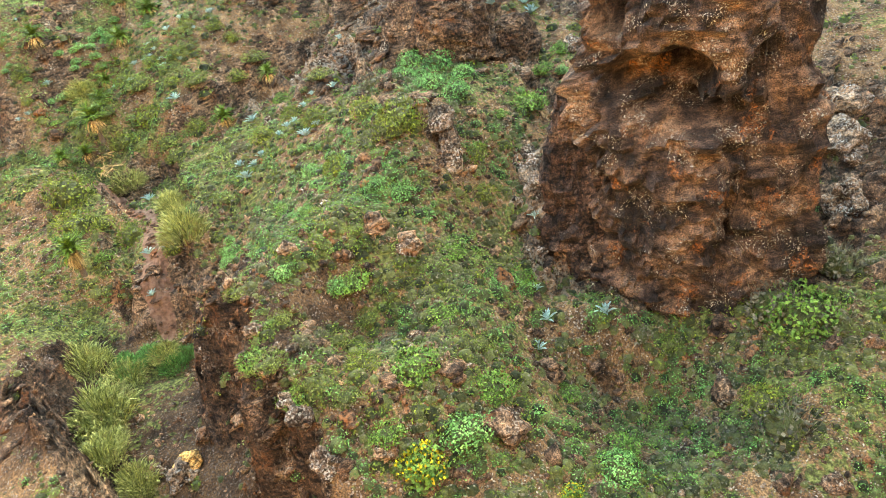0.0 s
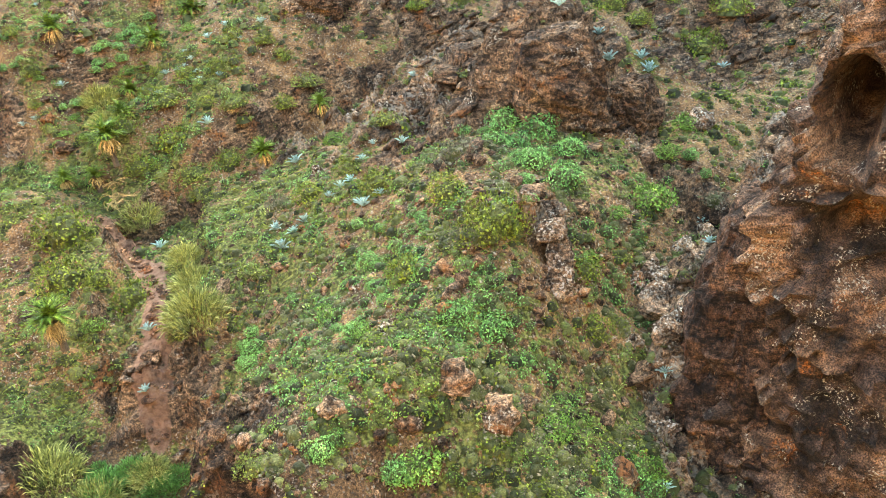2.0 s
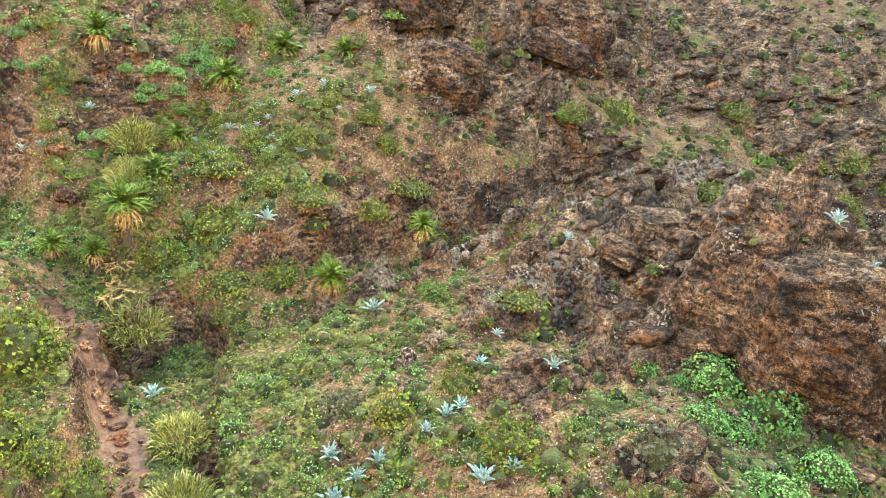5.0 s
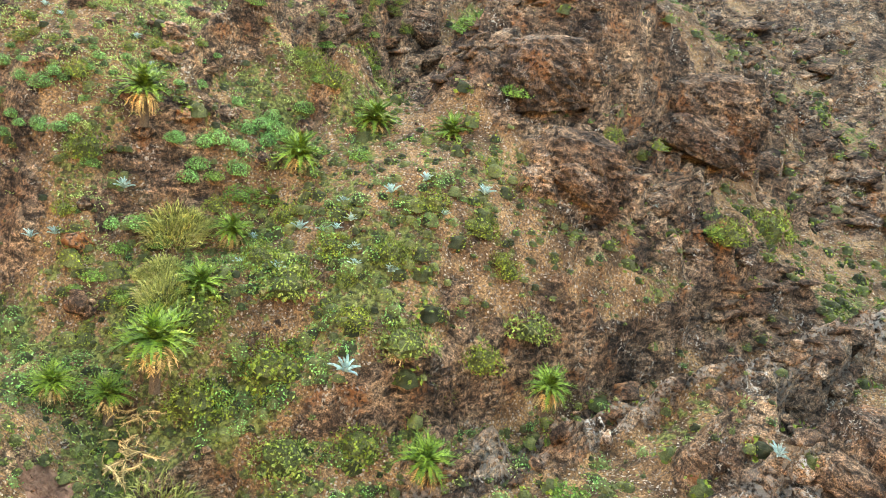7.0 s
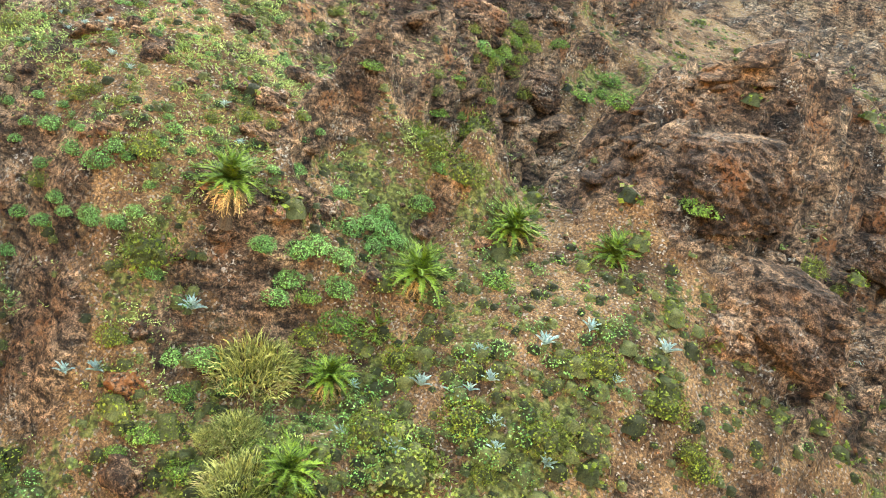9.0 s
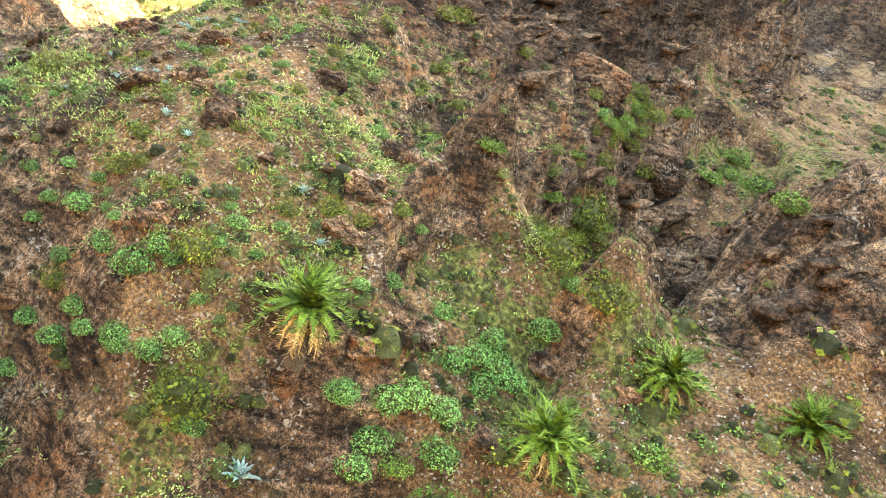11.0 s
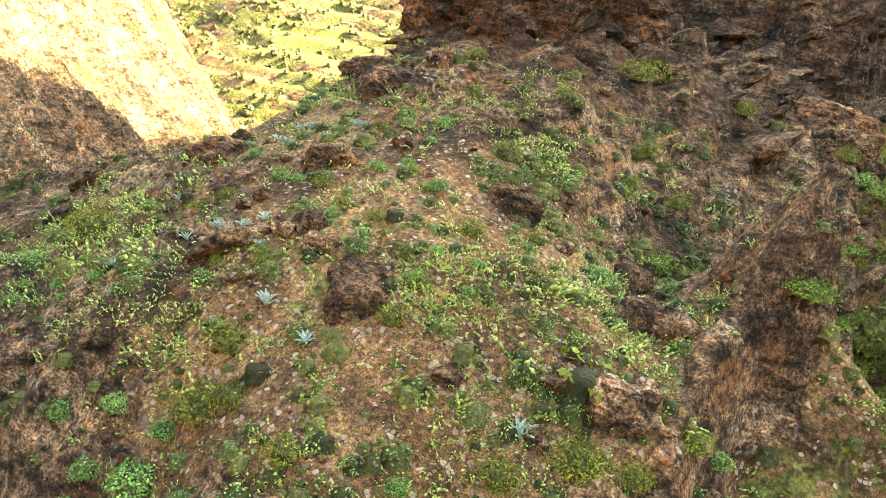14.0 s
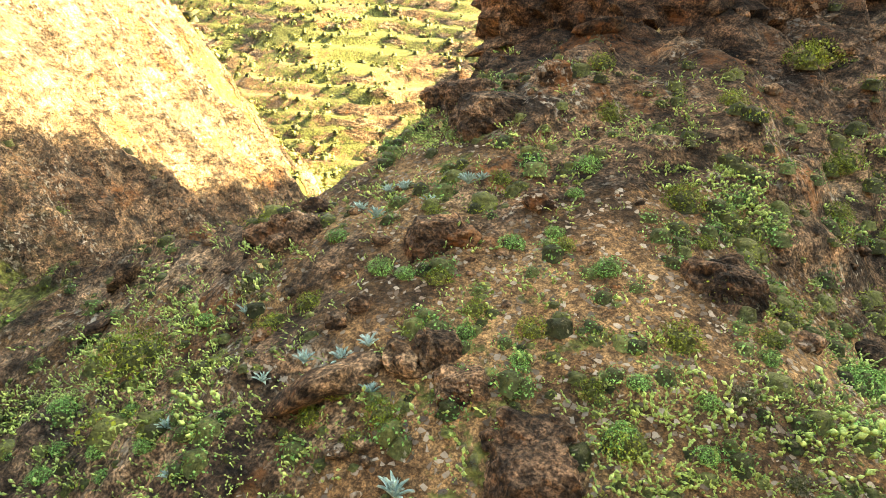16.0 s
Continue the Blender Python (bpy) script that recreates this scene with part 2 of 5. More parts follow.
def rib_rise(x, y):
    """How far the bare ribs stand up, and how much of one is here."""
    total, bare = 0.0, 0.0
    for line, width in RIBS:
        d, rise = along(x, y, line)
        d = d + 0.45 * width * fractal(x, y, 5.0, 3, 65)
        here = 1 - ramp(d, 0.15 * width, width)
        total, bare = total + rise * here, np.maximum(bare, here)
    return total, bare


def rockiness(x, y):
    """0 on soil, 1 on bare rock."""
    m = 0.5 * fractal(x, y, 16.0, 4, 5) + 0.35 * fractal(x, y, 5.0, 3, 6)
    for cx, cy, size, much in ROCKY:
        m = m + much * np.exp(-((x - cx) ** 2 + (y - cy) ** 2) / size**2)
    return m + 0.9 * rib_rise(x, y)[1]


def height(x, y):
    x, y = np.asarray(x, float), np.asarray(y, float)
    z = broad(x, y)
    e = 1.0
    steep = np.hypot(broad(x + e, y) - z, broad(x, y + e) - z)
    rock = ramp(rockiness(x, y) + 0.45 * (steep - 0.5), 0.12, 0.62)
    near = ramp(260 - np.hypot(x + 40, y - 90), 0, 80) * (1 - 0.85 * np.exp(-((x + 130) ** 2 + (y - 110) ** 2) / 26.0**2))
    # tilted beds of rock that break into ledges
    bed = (0.42 * x + 0.55 * y - 1.1 * z) / 2.6 + 1.3 * fractal(x, y, 9.0, 3, 21)
    ledge = bed - np.floor(bed)
    ledge = np.where(ledge < 0.78, ledge / 0.78, (1 - ledge) / 0.22) - 0.5
    tx, ty = x + 0.75 * z, y - 0.55 * z  # follows the face, so that steep rock is not drawn out
    ridged = 1 - 2 * np.abs(fractal(tx, ty, 4.2, 4, 31))
    broken = 0.4 - np.abs(fractal(tx, ty, 11.0, 3, 35))
    near = near * (1 - 0.7 * np.exp(-((x + 88) ** 2 + (y - 108) ** 2) / 21.0**2))
    z = z + near * (0.55 * fractal(x, y, 7.0, 3, 11) + 0.26 * fractal(x, y, 1.9, 3, 12))
    z = z + near * rock * (1.7 * ledge + 1.0 * ridged + 2.0 * broken + 0.5 * fractal(tx, ty, 1.3, 3, 33))
    return z, rock


# ---- materials ----
def material(name, rough=0.9):
    m = bpy.data.materials.new(name)
    m.use_nodes = True
    b = m.node_tree.nodes["Principled BSDF"]
    b.inputs["Roughness"].default_value = rough
    b.inputs["Specular IOR Level"].default_value = 0.25
    return m, m.node_tree.nodes, m.node_tree.links, b


def texture(nodes, links, size, detail=5.0, kind="noise", where=None, squash=None):
    """Noise in object space whose swells are about size metres."""
    if where is None:
        where = nodes.new("ShaderNodeTexCoord").outputs["Object"]
    if squash:
        mapping = nodes.new("ShaderNodeMapping")
        mapping.inputs["Rotation"].default_value = squash[0]
        mapping.inputs["Scale"].default_value = squash[1]
        links.new(where, mapping.inputs[0])
        where = mapping.outputs[0]
    if kind == "noise":
        n = nodes.new("ShaderNodeTexNoise")
        n.inputs["Detail"].default_value = detail
        n.inputs["Roughness"].default_value = 0.62
        n.inputs["Distortion"].default_value = 0.25
    else:
        n = nodes.new("ShaderNodeTexVoronoi")
        n.feature = kind
    n.inputs["Scale"].default_value = 1.0 / size
    links.new(where, n.inputs["Vector"])
    return n.outputs[0]


def shades(nodes, links, value, stops):
    r = nodes.new("ShaderNodeValToRGB")
    while len(r.color_ramp.elements) < len(stops):
        r.color_ramp.elements.new(0.5)
    for e, (p, c) in zip(r.color_ramp.elements, stops):
        e.position, e.color = p, (*c, 1) if len(c) == 3 else c
    links.new(value, r.inputs[0])
    return r.outputs[0]


def blend(nodes, links, amount, a, b, how="MIX"):
    m = nodes.new("ShaderNodeMix")
    m.data_type, m.blend_type = "RGBA", how
    for socket, v in ((m.inputs[0], amount), (m.inputs[6], a), (m.inputs[7], b)):
        if hasattr(v, "links"):
            links.new(v, socket)
        else:
            socket.default_value = v if isinstance(v, float) else (*v, 1)
    return m.outputs[2]


def maths(nodes, links, how, *values):
    m = nodes.new("ShaderNodeMath")
    m.operation = how
    for socket, v in zip(m.inputs, values):
        if hasattr(v, "links"):
            links.new(v, socket)
        else:
            socket.default_value = v
    return m.outputs[0]


def span(nodes, links, value, lo, hi):
    m = nodes.new("ShaderNodeMapRange")
    m.interpolation_type = "SMOOTHSTEP"
    links.new(value, m.inputs[0])
    m.inputs[1].default_value, m.inputs[2].default_value = lo, hi
    return m.outputs[0]


def relief(nodes, links, shader, height, depth, strength=1.0, under=None):
    b = nodes.new("ShaderNodeBump")
    b.inputs["Strength"].default_value, b.inputs["Distance"].default_value = strength, depth
    links.new(height, b.inputs["Height"])
    if under:
        links.new(under, b.inputs["Normal"])
    if shader:
        links.new(b.outputs[0], shader.inputs["Normal"])
    return b.outputs[0]


BEDS = ((0.65, 0.4, 0.5), (0.6, 0.6, 1.9))  # tilt and squash of the rock's layers


def rock_colour(nodes, links, where=None, rust=0.5, pale=0.6):
    """Weathered volcanic rock: tilted brown-grey beds, rusty stains, pale lichen on the knobs."""
    broad_n = texture(nodes, links, 3.5, 7, where=where)
    bed_n = texture(nodes, links, 0.8, 7, where=where, squash=BEDS)
    fine_n = texture(nodes, links, 0.28, 7, where=where)
    col = shades(nodes, links, broad_n, [(0.34, (0.045, 0.034, 0.028)), (0.5, (0.150, 0.107, 0.078)), (0.66, (0.31, 0.235, 0.17))])
    col = blend(nodes, links, 0.9, col, shades(nodes, links, bed_n, [(0.38, (0.13, 0.115, 0.11)), (0.48, (0.85, 0.83, 0.80)), (0.60, (1.6, 1.5, 1.4))]), "MULTIPLY")
    col = blend(nodes, links, 0.8, col, shades(nodes, links, fine_n, [(0.38, (0.16, 0.14, 0.135)), (0.5, (0.9, 0.88, 0.85)), (0.62, (1.8, 1.7, 1.6))]), "MULTIPLY")
    crumbs = texture(nodes, links, 0.07, 5, where=where)
    col = blend(nodes, links, 0.75, col, shades(nodes, links, crumbs, [(0.40, (0.22, 0.20, 0.19)), (0.5, (0.95, 0.93, 0.9)), (0.60, (2.0, 1.9, 1.8))]), "MULTIPLY")
    stain = maths(nodes, links, "MULTIPLY", span(nodes, links, texture(nodes, links, 3.2, 7, where=where), 0.60 - 0.12 * rust, 0.72 - 0.08 * rust), span(nodes, links, fine_n, 0.35, 0.6))
    col = blend(nodes, links, maths(nodes, links, "MULTIPLY", stain, 0.8), col, (0.36, 0.15, 0.055))
    spots = span(nodes, links, texture(nodes, links, 0.22, 8, where=where), 0.56 - 0.05 * pale, 0.62)
    patch = span(nodes, links, texture(nodes, links, 2.8, 5, where=where), 0.60 - 0.22 * pale, 0.68)
    col = blend(nodes, links, maths(nodes, links, "MULTIPLY", spots, patch), col, (0.55, 0.52, 0.46))
    return col, bed_n, fine_n


def rock_material(name, rust=0.5, pale=0.6, tone=None):
    m, nodes, links, b = material(name, 0.92)
    col, broad_n, fine_n = rock_colour(nodes, links, nodes.new("ShaderNodeNewGeometry").outputs["Position"], rust, pale)
    if tone:
        col = blend(nodes, links, 1.0, col, tone, "MULTIPLY")
    links.new(col, b.inputs["Base Color"])
    low = relief(nodes, links, None, broad_n, 0.5)
    relief(nodes, links, b, fine_n, 0.12, 1.0, low)
    return m


def crag_material():
    """The tall crag: umber and near-black rock, rusty orange where it broke, pale lichen flecks."""
    m, nodes, links, b = material("rusty_crag_rock", 0.9)
    where = nodes.new("ShaderNodeNewGeometry").outputs["Position"]
    bed_n = texture(nodes, links, 0.9, 8, where=where, squash=BEDS)
    fine_n = texture(nodes, links, 0.25, 8, where=where)
    col = shades(nodes, links, texture(nodes, links, 4.5, 6, where=where), [(0.40, (0.024, 0.018, 0.016)), (0.50, (0.078, 0.050, 0.038)), (0.62, (0.210, 0.128, 0.080))])
    rust = span(nodes, links, texture(nodes, links, 3.4, 7, where=where), 0.57, 0.70)
    col = blend(nodes, links, maths(nodes, links, "MULTIPLY", rust, span(nodes, links, fine_n, 0.40, 0.58)), col, (0.30, 0.115, 0.038))
    col = blend(nodes, links, 0.7, col, shades(nodes, links, bed_n, [(0.38, (0.18, 0.17, 0.17)), (0.5, (0.9, 0.9, 0.9)), (0.62, (1.7, 1.65, 1.6))]), "MULTIPLY")
    col = blend(nodes, links, 0.85, col, shades(nodes, links, texture(nodes, links, 0.09, 5, where=where), [(0.40, (0.25, 0.24, 0.23)), (0.5, (0.95, 0.95, 0.95)), (0.60, (1.9, 1.8, 1.7))]), "MULTIPLY")
    flecks = span(nodes, links, texture(nodes, links, 0.16, 6, where=where), 0.56, 0.61)
    patch = span(nodes, links, texture(nodes, links, 2.2, 5, where=where), 0.50, 0.60)
    col = blend(nodes, links, maths(nodes, links, "MULTIPLY", flecks, patch), col, (0.42, 0.39, 0.32))
    links.new(col, b.inputs["Base Color"])
    low = relief(nodes, links, None, bed_n, 0.45)
    relief(nodes, links, b, fine_n, 0.15, 1.0, low)
    return m


def cells(nodes, links, size, where=None):
    """Broken stones: a random grey for each, and the distance from its edge."""
    if where is None:
        where = nodes.new("ShaderNodeTexCoord").outputs["Object"]
    a, e = nodes.new("ShaderNodeTexVoronoi"), nodes.new("ShaderNodeTexVoronoi")
    e.feature = "DISTANCE_TO_EDGE"
    for n in (a, e):
        n.inputs["Scale"].default_value = 1.0 / size
        links.new(where, n.inputs["Vector"])
    grey = nodes.new("ShaderNodeSeparateColor")
    links.new(a.outputs["Color"], grey.inputs[0])
    return grey.outputs[0], e.outputs["Distance"]


def ground_material():
    m, nodes, links, b = material("hillside_ground", 0.95)
    def attr(name):
        a = nodes.new("ShaderNodeAttribute")
        a.attribute_name = name
        return a.outputs["Fac"]
    # warped space, so that the stones are not all of one shape
    co = nodes.new("ShaderNodeTexCoord").outputs["Object"]
    warp = nodes.new("ShaderNodeTexNoise")
    warp.inputs["Scale"].default_value, warp.inputs["Detail"].default_value = 1.1, 4.0
    links.new(co, warp.inputs["Vector"])
    add = nodes.new("ShaderNodeMixRGB")
    add.blend_type = "ADD"
    add.inputs[0].default_value = 0.35
    links.new(co, add.inputs[1])
    links.new(warp.outputs["Color"], add.inputs[2])
    here = add.outputs[0]
    rock, n1, n2 = rock_colour(nodes, links, None, 0.45, 0.55)
    small, small_edge = cells(nodes, links, 0.13, here)
    soil = shades(nodes, links, texture(nodes, links, 2.4, 7), [(0.36, (0.048, 0.029, 0.016)), (0.48, (0.136, 0.079, 0.040)), (0.62, (0.240, 0.148, 0.076))])
    grit = shades(nodes, links, texture(nodes, links, 0.16, 6), [(0.38, (0.26, 0.24, 0.23)), (0.5, (0.95, 0.95, 0.95)), (0.62, (1.8, 1.75, 1.65))])
    soil = blend(nodes, links, 0.8, soil, grit, "MULTIPLY")
    dust = shades(nodes, links, texture(nodes, links, 0.045, 4), [(0.40, (0.34, 0.32, 0.31)), (0.5, (0.95, 0.95, 0.95)), (0.60, (1.8, 1.75, 1.65))])
    soil = blend(nodes, links, 0.7, soil, dust, "MULTIPLY")
    # loose stones lying in the soil
    loose = maths(nodes, links, "MULTIPLY", span(nodes, links, small, 0.77, 0.79), span(nodes, links, small_edge, 0.05, 0.10))
    stone = shades(nodes, links, small, [(0.77, (0.06, 0.048, 0.04)), (0.88, (0.19, 0.145, 0.112)), (1.0, (0.42, 0.36, 0.29))])
    soil = blend(nodes, links, loose, soil, stone)
    herb = shades(nodes, links, texture(nodes, links, 0.3, 8), [(0.38, (0.018, 0.024, 0.008)), (0.5, (0.075, 0.098, 0.022)), (0.62, (0.215, 0.240, 0.070))])
    edge = texture(nodes, links, 0.7, 6)
    crust = maths(nodes, links, "MULTIPLY", attr("lichen"), span(nodes, links, texture(nodes, links, 0.35, 8), 0.46, 0.56))
    rock = blend(nodes, links, maths(nodes, links, "MULTIPLY", crust, 0.38), rock, (0.50, 0.48, 0.44))
    rock = blend(nodes, links, 1.0, rock, (0.86, 0.83, 0.79), "MULTIPLY")
    m1 = span(nodes, links, maths(nodes, links, "ADD", attr("rock"), maths(nodes, links, "MULTIPLY_ADD", edge, 1.2, -0.6)), 0.35, 0.55)
    m2 = span(nodes, links, maths(nodes, links, "ADD", attr("green"), maths(nodes, links, "MULTIPLY_ADD", edge, 2.2, -1.1)), 0.45, 0.65)
    m3 = span(nodes, links, maths(nodes, links, "ADD", attr("trodden"), maths(nodes, links, "MULTIPLY_ADD", edge, 0.8, -0.4)), 0.35, 0.60)
    col = blend(nodes, links, m1, soil, rock)
    col = blend(nodes, links, attr("basalt"), col, blend(nodes, links, 1.0, col, (0.46, 0.44, 0.46), "MULTIPLY"))
    col = blend(nodes, links, maths(nodes, links, "MULTIPLY", m2, maths(nodes, links, "MULTIPLY_ADD", m1, -0.75, 0.85)), col, herb)
    trod = shades(nodes, links, texture(nodes, links, 0.4, 6), [(0.3, (0.11, 0.060, 0.040)), (0.6, (0.27, 0.155, 0.105))])
    col = blend(nodes, links, m3, col, trod)
    links.new(col, b.inputs["Base Color"])
    low = relief(nodes, links, None, maths(nodes, links, "MULTIPLY", n1, m1), 0.6)
    low = relief(nodes, links, None, texture(nodes, links, 0.8, 7), 0.30, 1.0, low)
    low = relief(nodes, links, None, maths(nodes, links, "MULTIPLY", loose, 1.0), 0.06, 1.0, low)
    relief(nodes, links, b, texture(nodes, links, 0.14, 6), 0.07, 1.0, low)
    return m


def plant_material(name, dark, light, rough=0.6, dry=None, gloss=0.2):
    """Leaves: colour differs from plant to plant and from leaf to leaf."""
    m, nodes, links, b = material(name, rough)
    b.inputs["Specular IOR Level"].default_value = gloss
    info, geo = nodes.new("ShaderNodeObjectInfo"), nodes.new("ShaderNodeNewGeometry")
    deep, pale = tuple(0.65 * c for c in dark), tuple(min(0.9, 1.35 * c) for c in light)
    col = shades(nodes, links, geo.outputs["Random Per Island"], [(0.0, deep), (0.45, tuple(0.5 * (a + b) for a, b in zip(dark, light))), (1.0, pale)])
    col = blend(nodes, links, info.outputs["Random"], blend(nodes, links, 1.0, col, (0.78, 0.80, 0.75), "MULTIPLY"), blend(nodes, links, 1.0, col, (1.2, 1.15, 1.1), "MULTIPLY"))
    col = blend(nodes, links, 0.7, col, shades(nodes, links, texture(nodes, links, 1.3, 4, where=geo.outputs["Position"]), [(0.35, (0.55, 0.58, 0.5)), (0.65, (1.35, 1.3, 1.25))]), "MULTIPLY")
    if dry:
        col = blend(nodes, links, span(nodes, links, texture(nodes, links, 0.5, 3), 0.55, 0.72), col, dry)
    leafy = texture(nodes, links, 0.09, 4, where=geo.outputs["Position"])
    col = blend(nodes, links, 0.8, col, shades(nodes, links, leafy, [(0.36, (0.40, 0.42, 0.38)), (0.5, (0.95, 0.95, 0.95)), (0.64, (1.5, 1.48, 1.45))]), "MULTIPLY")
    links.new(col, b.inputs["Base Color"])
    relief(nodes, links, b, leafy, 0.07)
    return m


GROUND = ground_material()
CRAG_ROCK = crag_material()
OUTCROP_ROCK = rock_material("outcrop_rock", 0.3, 0.4, (0.62, 0.58, 0.55))
RUST_ROCK = rock_material("rusty_rock", 1.1, 0.2, (0.78, 0.66, 0.58))
BOULDER_ROCK = rock_material("boulder_rock", 0.7, 0.55, (0.85, 0.78, 0.72))
LICHEN_ROCK = rock_material("lichened_rock", 0.2, 1.3)
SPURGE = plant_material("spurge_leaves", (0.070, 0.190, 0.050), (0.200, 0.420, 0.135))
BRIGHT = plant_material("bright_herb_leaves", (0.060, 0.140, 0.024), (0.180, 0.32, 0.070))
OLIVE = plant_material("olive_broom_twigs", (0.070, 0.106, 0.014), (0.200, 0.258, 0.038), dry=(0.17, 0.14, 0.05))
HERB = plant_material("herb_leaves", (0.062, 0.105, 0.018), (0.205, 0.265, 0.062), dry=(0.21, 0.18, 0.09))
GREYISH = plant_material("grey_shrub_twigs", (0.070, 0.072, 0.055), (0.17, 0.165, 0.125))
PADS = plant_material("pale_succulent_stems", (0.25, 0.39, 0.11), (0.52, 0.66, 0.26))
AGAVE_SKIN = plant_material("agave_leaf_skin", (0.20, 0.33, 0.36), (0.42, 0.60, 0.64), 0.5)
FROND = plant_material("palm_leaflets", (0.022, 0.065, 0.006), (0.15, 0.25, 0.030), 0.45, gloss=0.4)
DEAD_FROND = plant_material("dead_palm_leaves", (0.25, 0.165, 0.075), (0.62, 0.46, 0.24))
DRY_GRASS = plant_material("dry_grass_blades", (0.16, 0.12, 0.06), (0.44, 0.35, 0.19))
REED = plant_material("reed_blades", (0.14, 0.18, 0.050), (0.40, 0.42, 0.15), dry=(0.36, 0.30, 0.13))
GREEN_CANE = plant_material("fresh_cane_blades", (0.050, 0.150, 0.035), (0.16, 0.36, 0.10))
FLOWER = plant_material("yellow_flowers", (0.60, 0.43, 0.02), (0.80, 0.63, 0.05))
# dark colour that stands for shade between the leaves, also on shrub stems
TWIG_SHADE = plant_material("inner_twig_shade", (0.030, 0.038, 0.014), (0.092, 0.106, 0.040))
BLACK_ROCK = rock_material("black_rock", 0.1, 0.45, (0.36, 0.31, 0.32))
UMBER_ROCK = rock_material("umber_rock", 0.35, 0.2, (0.52, 0.45, 0.42))
STEP_ROCK = rock_material("step_rock", 0.5, 0.3, (0.85, 0.66, 0.58))
YELLOW_ROCK = rock_material("yellow_lichened_rock", 0.3, 0.9, (2.6, 2.1, 1.0))
BARK, _n, _l, _b = material("plant_bark", 0.95)
_l.new(shades(_n, _l, texture(_n, _l, 0.08, 5), [(0.3, (0.045, 0.032, 0.022)), (0.7, (0.17, 0.13, 0.095))]), _b.inputs["Base Color"])


# ---- the ground: one sheet, fine where the camera passes ----
def steps(lo, hi, fine, reach):
    core = list(np.arange(lo, hi, fine))
    left, right, d = [], [], fine
    while d < reach:
        d *= 1.22
        left.append((left[-1] if left else lo) - d)
        right.append((right[-1] if right else core[-1]) + d)
        if right[-1] - hi > reach:
            break
    return np.array(left[::-1] + core + right)


def make_ground():
    xs, ys = steps(-130.0, 26.0, 0.44, 700.0), steps(28.0, 172.0, 0.44, 700.0)
    # the terraces across the valley need a closer net too
    xs = np.concatenate([xs[xs < -335], np.arange(-335, -130.5, 1.7), xs[xs > -130.3]])
    ys = np.concatenate([ys[ys < 172], np.arange(172.3, 340, 1.7), ys[ys > 340]])
    x, y = np.meshgrid(xs, ys)
    z, rock = height(x, y)
    d, _ = along(x, y, PATHWAY)
    trodden = 1 - ramp(d + 0.6 * fractal(x, y, 3.0, 2, 44), 0.9, 1.8)
    z = z - 0.25 * trodden
    nx, ny = len(xs), len(ys)
    verts = np.stack([x, y, z], -1).reshape(-1, 3)
    i = (np.arange(ny - 1)[:, None] * nx + np.arange(nx - 1)[None]).ravel()
    quads = np.stack([i, i + 1, i + nx + 1, i + nx], -1)
    mesh = bpy.data.meshes.new("ground")
    mesh.vertices.add(len(verts))
    mesh.vertices.foreach_set("co", verts.ravel())
    mesh.loops.add(quads.size)
    mesh.loops.foreach_set("vertex_index", quads.ravel())
    mesh.polygons.add(len(quads))
    mesh.polygons.foreach_set("loop_start", np.arange(0, quads.size, 4))
    mesh.polygons.foreach_set("use_smooth", np.ones(len(quads), bool))
    mesh.update(calc_edges=True)
    for name, values in (("rock", rock), ("green", greenness(x, y, rock)), ("trodden", trodden), ("lichen", np.maximum(rib_rise(x, y)[1], 0.3 * np.exp(-((x + 132) ** 2 + (y - 112) ** 2) / 24.0**2))), ("basalt", dark_rock(x, y))):
        mesh.attributes.new(name, "FLOAT", "POINT").data.foreach_set("value", values.ravel().astype(np.float32))
    mesh.materials.append(GROUND)
    return tagged(new("ground", mesh), "steep reddish-brown volcanic hillside with rock ledges and soil", "hillside", kind="structure")


def bare_top(x, y):
    return ramp(beyond(x, y, BARE) + fractal(x, y, 3.0, 3, 351), 0.0, 1.2) * (x > -99) * (y > 113)


def dark_rock(x, y):
    return np.clip(0.9 * bare_top(x, y) + sum(1.3 * np.exp(-((x - cx) ** 2 + (y - cy) ** 2) / size**2) for cx, cy, size in BASALT), 0, 1)


def greenness(x, y, rock):
    g = 0.36 + 0.40 * fractal(x, y, 11.0, 4, 91) + 0.35 * fractal(x, y, 3.0, 3, 92) - 0.35 * rock
    for cx, cy, size, much in GREEN:
        g = g + much * np.exp(-((x - cx) ** 2 + (y - cy) ** 2) / size**2)
    return g


PATHWAY = [(-44.9, 57.0, 0.0), (-47.0, 61.9, 0.0), (-51.4, 70.7, 0.0), (-58.2, 76.5, 0.0), (-65.4, 79.9, 0.0)]
GREEN = [(-32.9, 38.8, 6.0, -0.7), (-39.2, 46.9, 5.0, -0.5), (-239.6, 289.5, 130.0, 0.55), (-16.2, 53.1, 14.0, 0.2), (-21.3, 69.3, 14.0, 0.05), (-50.5, 64.8, 9.0, 0.3), (-70.2, 107.7, 7.0, 0.4), (-71.6, 126.9, 8.0, 0.5),
         (-41.6, 104.6, 14.0, -0.05), (-84.7, 100.5, 13.0, -0.15), (-50.7, 125.7, 16.0, -0.3), (-60.7, 95.3, 8.0, 0.05), (-40.0, 214.0, 48.0, -0.7), (-6.3, 124.4, 22.0, -0.25)]
ground = make_ground()


def level(x, y):
    return float(height(np.array([x]), np.array([y]))[0][0])


def levels(x, y):
    return height(np.asarray(x, float), np.asarray(y, float))[0]


